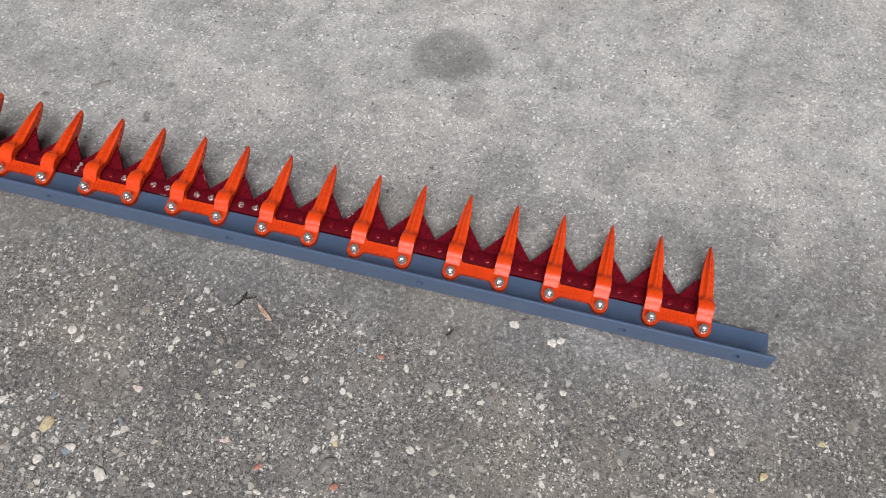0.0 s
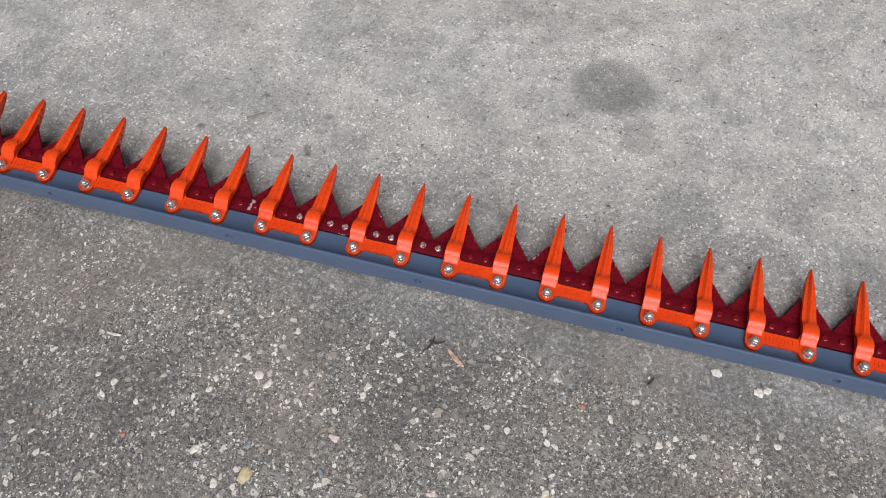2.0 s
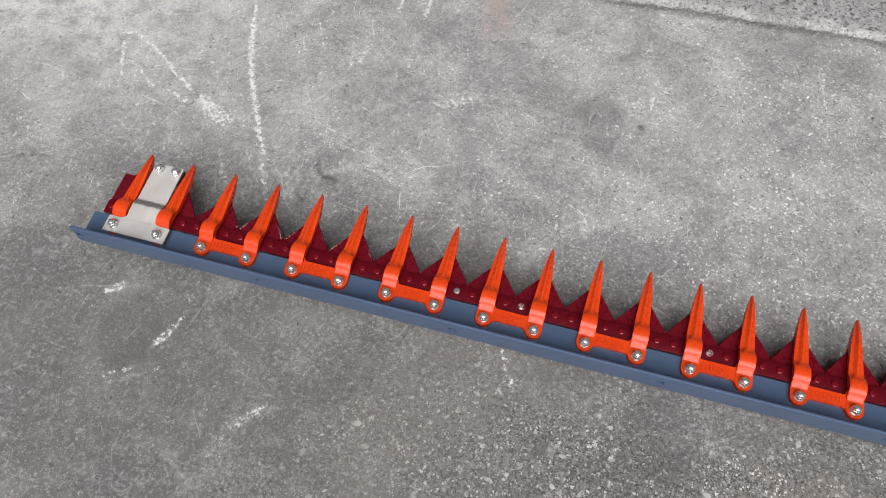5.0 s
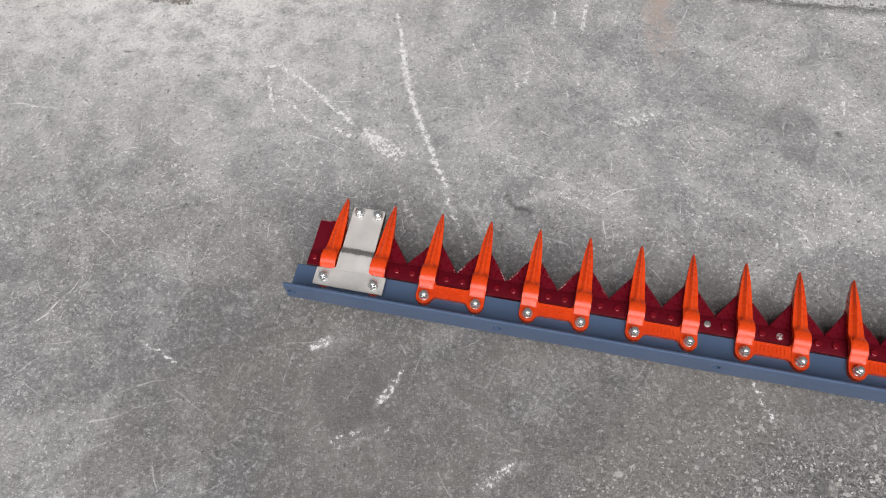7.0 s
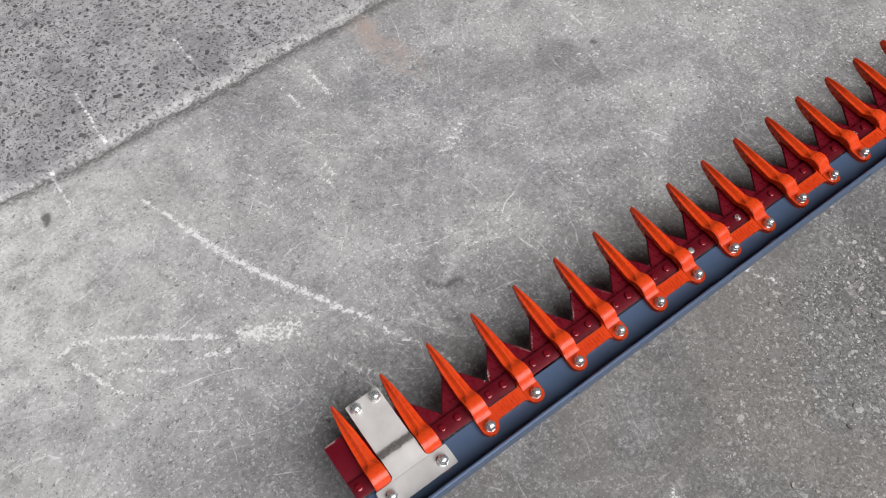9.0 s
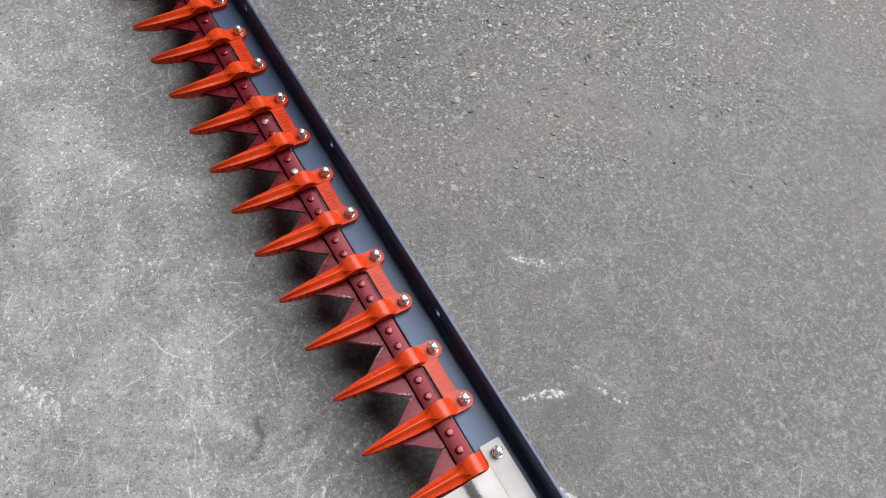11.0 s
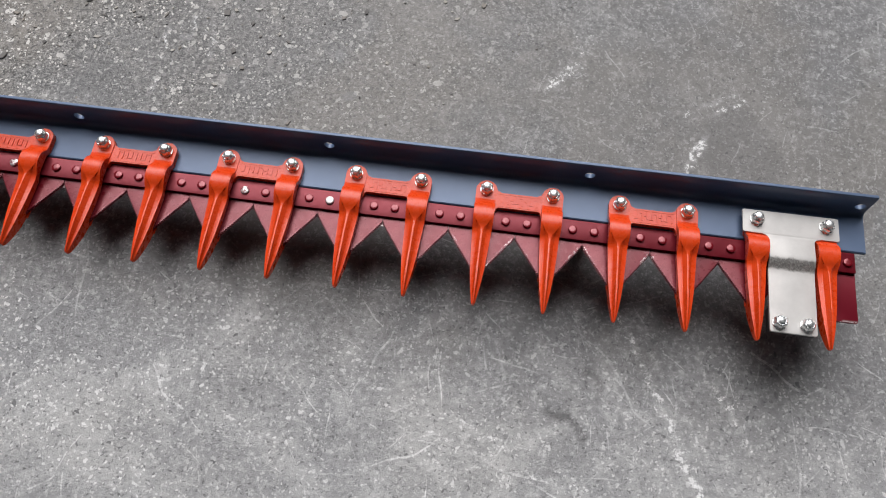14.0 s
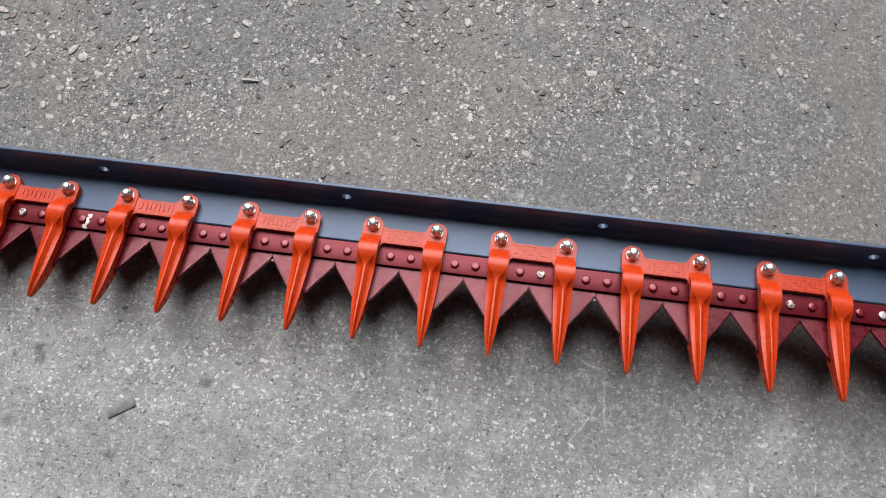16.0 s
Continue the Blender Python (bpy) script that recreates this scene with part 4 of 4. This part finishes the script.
RIVETS = [rivet_mesh(mat, "rivet") for mat in (RIVET, BARE, RUBBED)]
BARE_AT = {(8, 1)}
RUBBED_AT = {(22, -1), (22, 1), (23, -1), (23, 1), (24, -1), (24, 1), (25, -1), (13, 1), (10, -1)}
for n in range(1, COUNT + 1):
    for s in (-1, 1):
        x = (n - 1 + s * 0.340) * PITCH
        if n == COUNT and s > 0:
            continue
        which = 1 if (n, s) in BARE_AT else 2 if (n, s) in RUBBED_AT else 0
        part("rivet", RIVETS[which], None, knife, ("", "bare steel rivet", "rivet with paint rubbed off")[which], pose(x, 0.0350, 0.0006, 0, 0, dice.uniform(0, 360)))

# Bright tabs that show in the notch at every fifth joint.
tab = bmesh.new()
slab(tab, [(-0.0055, 0.0520), (0.0055, 0.0520), (0.0040, 0.0556), (-0.0040, 0.0556)], -0.0078, -0.0070)
TAB = finish(tab, "joint_tab", BARE)
for n in (7.5, 12.5, 17.5, 22.5, 27.5, 32.5):
    part("joint_tab", TAB, None, knife, "bare steel joint tab", pose((n - 1) * PITCH, 0, 0))

# A timber block, hidden below, that carries the bar's high end.
bm = bmesh.new()
slab(bm, [(0.25, 0.006), (0.32, 0.006), (0.32, 0.019), (0.25, 0.019)], -0.001, LIFT - 0.005 - FALL * 0.32)
soften(bm, 0.002)
block = new("timber_block", finish(bm, "timber_block", TWIG))
tagged(block, "dark timber block propping up the cutter bar", "wooden block")

# ---- the column's foot ----
column = new("steel_column")
column.matrix_basis = pose(-0.63, 0.78, 0)
tagged(column, "grey steel column on a rusty slotted base plate", "column")


def foot_plate():
    """A plate with two long slots through it."""
    bm = bmesh.new()
    x0, x1, y0, y1 = -0.075, 0.131, -0.153, -0.073
    low, high = -0.004, 0.0045
    slots = [(-0.035, 0.016), (0.062, 0.108)]
    cy, r = -0.110, 0.0090
    xs = [x0]
    for a, b in slots:
        xs += [a - r, b + r]
    xs.append(x1)
    for k in range(0, len(xs), 2):
        slab(bm, [(xs[k], y0), (xs[k + 1], y0), (xs[k + 1], y1), (xs[k], y1)], low, high)
    for a, b in slots:
        lower = [(a - r, cy)] + round_at(a, cy, r, 180, 270, 5) + round_at(b, cy, r, 270, 360, 5)
        upper = round_at(b, cy, r, 0, 90, 5) + round_at(a, cy, r, 90, 180, 5)
        slab(bm, [(a - r, y0), (b + r, y0)] + lower[1:][::-1], low, high)
        slab(bm, [(b + r, y1), (a - r, y1)] + upper[::-1], low, high)
    bmesh.ops.remove_doubles(bm, verts=bm.verts, dist=1e-5)
    return bm


part("base_plate", foot_plate(), RUST, column, "rusty slotted base plate")
stud = bmesh.new()
loft(stud, [disc(0, 0, 0.0075, -0.004, 14), disc(0, 0, 0.0075, 0.002, 14)] + [disc(0.001 * (k % 2), 0, 0.0058 - 0.0003 * (k % 2), 0.004 + 0.005 * k, 14) for k in range(12)] + [disc(0, 0, 0.0045, 0.066, 14)])
DARKRUST = stone_material("dark_rust", (0.15, 0.085, 0.065), (0.075, 0.045, 0.038))
part("anchor_bolt", stud, DARKRUST, column, "rusty threaded anchor bolt", pose(0.045, -0.094, 0.0045, 4, -7, 0))
stub = bmesh.new()
loft(stub, [disc(0, 0, 0.006, -0.004, 12), disc(0, 0, 0.006, 0.010, 12), disc(0, 0, 0.004, 0.012, 12)])
part("bolt_stub", stub, DARKRUST, column, "", pose(0.104, -0.103, 0.0))
shaft = bmesh.new()
W, T = 0.100, 0.007
slab(shaft, [(-W, 0.0), (-0.030, 0.0), (-0.030, T), (-0.060, T), (-0.060, 0.14), (-0.030, 0.14), (-0.030, 0.147), (-W, 0.147), (-W, 0.14), (-0.067, 0.14), (-0.067, T), (-W, T)], -0.002, 4.0)
part("column_shaft", shaft, GREY, column, "grey painted steel column")
gusset = bmesh.new()
blade = [(-0.012, 0.0), (0.010, 0.0), (0.060, 0.10), (0.060, 0.30), (-0.028, 0.30), (-0.028, 0.10)]
loft(gusset, [[(x, -0.012, z) for x, z in blade], [(x, -0.005, z) for x, z in blade]])
part("gusset", gusset, GREY, column, "grey steel gusset blade")


# Crumbled mortar round the foot.
MORTAR = stone_material("crumbled_mortar", (0.52, 0.50, 0.47), (0.10, 0.092, 0.082))
def crumbs():
    d = random.Random(5)
    verts, faces = [], []
    for _ in range(900):
        spot = d.random()
        if spot < 0.50:
            x, y = d.gauss(-0.625, 0.055), d.gauss(0.722, 0.013)
        elif spot < 0.72:
            x, y = d.choice((-0.640, -0.534)) + d.uniform(-0.028, 0.028), 0.672 + d.uniform(-0.007, 0.007)
        elif spot < 0.88:
            x, y = d.gauss(-0.494, 0.003), d.uniform(0.618, 0.712)
        else:
            x, y = d.gauss(-0.520, 0.020), d.gauss(0.620, 0.003)
        if x > -0.480:
            continue
        r = 0.0010 + 0.0042 * d.random() ** 3
        lie = 0.0055 if spot < 0.50 and y < 0.709 and x < -0.483 else 0.0
        base = len(verts)
        for z, grow in ((-0.3, 0.8), (0.25, 1.0), (0.8, 0.5)):
            for k in range(5):
                a = math.tau * k / 5 + d.uniform(-0.4, 0.4)
                verts.append((x + r * grow * math.cos(a), y + r * grow * d.uniform(0.7, 1.0) * math.sin(a), z * r * 0.6 + lie))
        for ring in (0, 1):
            for k in range(5):
                a, b = base + ring * 5 + k, base + ring * 5 + (k + 1) % 5
                faces.append((a, b, b + 5, a + 5))
        faces.append(tuple(base + 10 + k for k in range(5)))
    # Low broken crusts over the plate's far edge and along its end.
    for x0, x1, y0, y1, nx, ny, tall, seed in ((-0.730, -0.470, 0.694, 0.750, 90, 20, 0.011, 3), (-0.500, -0.487, 0.616, 0.708, 10, 40, 0.007, 6), (-0.560, -0.490, 0.612, 0.628, 36, 9, 0.005, 9), (-0.720, -0.640, 0.664, 0.705, 30, 16, 0.010, 12)):
        base = len(verts)
        for j in range(ny + 1):
            for i in range(nx + 1):
                u, v = i / nx, j / ny
                x, y = x0 + (x1 - x0) * u, y0 + (y1 - y0) * v
                rim = min(1.0, 5 * min(u, 1 - u, v, 1 - v))
                lump = noise.noise((x * 55, y * 55, seed)) + 0.6 * noise.noise((x * 150, y * 150, seed)) + 0.4 * noise.noise((x * 330, y * 330, seed))
                verts.append((x + 0.002 * lump, y, -0.004 + tall * rim * (0.45 + 0.75 * lump)))
        for j in range(ny):
            for i in range(nx):
                a = base + j * (nx + 1) + i
                faces.append((a, a + 1, a + nx + 2, a + nx + 1))
    mesh = bpy.data.meshes.new("mortar_crumbs")
    mesh.from_pydata(verts, [], faces)
    mesh.materials.append(MORTAR)
    return mesh


tagged(new("mortar_crumbs", crumbs()), "crumbled pale mortar round the column's base plate", "rubble", kind="stuff")


# ---- loose bits on the floor ----
def pebble_mesh(seed, r, flat=0.45, n=7):
    """A broken, flattened stone."""
    d = random.Random(seed)
    bm = bmesh.new()
    radii = [r * d.uniform(0.62, 1.18) for _ in range(n)]
    sx = d.uniform(0.48, 0.95)
    rings = []
    for z, grow in ((-0.4, 0.9), (0.12, 1.0), (0.42, 0.86), (0.60, 0.5)):
        rings.append([(sx * radii[k] * grow * math.cos(math.tau * k / n) + d.uniform(-0.05, 0.05) * r, radii[k] * grow * math.sin(math.tau * k / n) + d.uniform(-0.05, 0.05) * r, z * r * flat) for k in range(n)])
    loft(bm, rings)
    return bm


STONES = [
    (1.633, -0.361, 0.0146), (1.738, -0.408, 0.0141), (1.596, -0.220, 0.0114), (1.534, -0.259, 0.0077), (1.681, -0.384, 0.0096), (2.036, -0.282, 0.0078), (2.616, -0.189, 0.0105),
    (1.890, -0.320, 0.0071), (2.037, -0.318, 0.0140), (1.959, -0.377, 0.0077), (1.737, -0.283, 0.0067), (2.189, -0.172, 0.0057), (2.154, -0.266, 0.0056), (2.686, -0.123, 0.0069),
    (2.302, -0.064, 0.0075), (2.248, -0.049, 0.0068), (1.866, -0.401, 0.0076), (1.032, -0.376, 0.0090), (1.385, -0.304, 0.0081), (1.393, -0.283, 0.0065), (1.628, -0.138, 0.0071),
    (1.441, -0.352, 0.0065), (1.621, -0.321, 0.0080), (1.364, -0.278, 0.0060), (1.537, -0.240, 0.0060), (0.640, -0.324, 0.0093), (1.614, -0.230, 0.0097), (1.468, -0.155, 0.0063),
]
RED_AT = 21
for k, (x, y, r) in enumerate(STONES):
    kind = YELLOW if k in (0, 6) else DULL if k in (8, 13) else REDDISH if k == RED_AT else SLATE if k == RED_AT + 1 else PALE
    ob = new("stone", finish(pebble_mesh(k + 1, r * 0.9, 0.30), "stone", kind, 60))
    ob.parent, ob.matrix_basis = floor, pose(x, y, 0.0004, 0, 0, dice.uniform(0, 360))


# Further stones, by their colour.
BITS = [
    (REDDISH, (1.948, -0.344, 0.0085), (2.057, -0.345, 0.0075), (2.063, -0.148, 0.007)),
    (ROSE, (1.738, -0.408, 0.004), (1.889, -0.322, 0.01), (1.734, -0.28, 0.01)),
    (YELLOW, (2.038, -0.285, 0.0095), (2.692, -0.124, 0.008)),
    (DULL, (2.038, -0.317, 0.016), (1.907, -0.256, 0.01), (2.024, -0.224, 0.009), (2.624, -0.171, 0.01)),
    (SLATE, (1.678, -0.386, 0.0105), (1.734, -0.333, 0.009), (2.032, -0.144, 0.006)),
    (PALE, (1.645, -0.409, 0.009), (1.55, -0.344, 0.0105), (1.756, -0.211, 0.007), (1.623, -0.381, 0.006), (1.596, -0.382, 0.009), (1.759, -0.196, 0.007), (1.968, -0.21, 0.0065), (2.038, -0.215, 0.007), (2.307, -0.065, 0.009), (2.317, -0.06, 0.0085), (2.244, -0.048, 0.01), (2.176, -0.178, 0.0075), (2.334, -0.138, 0.0075), (2.106, -0.157, 0.0075), (2.144, -0.272, 0.0075), (2.546, -0.172, 0.0085)),
]
for material, *spots in BITS:
    for x, y, r in spots:
        ob = new("stone", finish(pebble_mesh(int(x * 1000), r * 0.95, 0.22, 6), "stone", material, 60))
        ob.parent, ob.matrix_basis = floor, pose(x, y, 0.0003, 0, 0, dice.uniform(0, 360))


def sliver(name, x, y, turn, length, width, thick, material, label, category, bend=0.15, tip=0.4):
    """A thin curved splinter lying on the floor."""
    bm = bmesh.new()
    rings = []
    for k in range(7):
        f = k / 6 - 0.5
        w = width * (1 - (1 - tip) * abs(2 * f) ** 1.5) / 2
        s = bend * length * (f * f - 0.08)
        z = 0.0004 + thick * 0.2 * (1 + math.sin(9 * f))
        rings.append([(f * length, s - w, z), (f * length, s + w * 0.9, z), (f * length, s + w * 0.6, z + thick), (f * length, s - w * 0.7, z + thick * 0.9)])
    loft(bm, rings)
    ob = new(name, finish(bm, name, material, 40))
    ob.matrix_basis = pose(x, y, 0.0008, 0, 0, turn)
    return tagged(ob, label, category)


sliver("wood_chip", 1.871, -0.122, -36, 0.036, 0.0085, 0.0022, CHIPWOOD, "reddish-brown splintered wood chip on the concrete", "wood chip", 0.05, 0.35)
sliver("dry_leaf", 1.404, 0.244, 34, 0.034, 0.0125, 0.0010, CARD, "small curled dry brown leaf on the concrete", "leaf", 0.06, 0.92)
sliver("twig", 1.828, -0.110, 70, 0.030, 0.0035, 0.0022, TWIG, "short dark twig on the concrete", "twig", 0.5, 0.4)
sliver("twig", 1.838, -0.104, 10, 0.024, 0.0030, 0.0020, TWIG, "short dark twig crossing another on the concrete", "twig", 0.7, 0.4)
sliver("straw", 1.357, -0.213, 2, 0.024, 0.0050, 0.0012, PALE, "pale broken straw on the concrete", "straw", 0.1, 0.5)
sliver("twig", 2.154, -0.086, 60, 0.016, 0.0035, 0.0018, TWIG, "tiny dark twig lying by the cutter bar", "twig", 0.3, 0.5)


# Stones laid bare in the floor behind the bar, too many to count.
def gravel_mesh():
    d = random.Random(11)
    verts, faces = [], []
    made = 0
    while made < 5200:
        x, y = d.uniform(0.10, 3.1), d.uniform(-0.75, -0.01)
        rich = min(1, max(0, (x - 0.10) / 1.2)) * min(1, max(0.06, (-y + 0.00) / 0.30))
        rich *= 0.45 + 1.1 * max(0.0, noise.noise((x * 3.1, y * 3.1, 2)) + 0.35)
        if d.random() > rich:
            continue
        r = 0.0011 + 0.0062 * d.random() ** 3.0 * min(1, 0.35 + 0.6 * x)
        n, start, base = d.choice((4, 5, 5, 6)), d.uniform(0, 6.3), len(verts)
        squeeze, turn = d.uniform(0.38, 0.95), d.uniform(0, 6.3)
        radii = [r * d.uniform(0.55, 1.25) for _ in range(n)]
        for z, grow in ((-0.0016, 0.95), (r * 0.02, 1.0), (r * 0.09, 0.86)):
            for k in range(n):
                a = start + math.tau * k / n
                px, py = squeeze * radii[k] * grow * math.cos(a), radii[k] * grow * math.sin(a)
                verts.append((x + px * math.cos(turn) - py * math.sin(turn), y + px * math.sin(turn) + py * math.cos(turn), z + 0.0002))
        for ring in (0, 1):
            for k in range(n):
                a, b = base + ring * n + k, base + ring * n + (k + 1) % n
                faces.append((a, b, b + n, a + n))
        faces.append(tuple(base + 2 * n + k for k in range(n)))
        made += 1
    mesh = bpy.data.meshes.new("gravel")
    mesh.from_pydata(verts, [], faces)
    mesh.materials.append(GRAVEL)
    return mesh


tagged(new("gravel", gravel_mesh()), "small pale and dark stones exposed in the worn concrete", "gravel", kind="stuff")
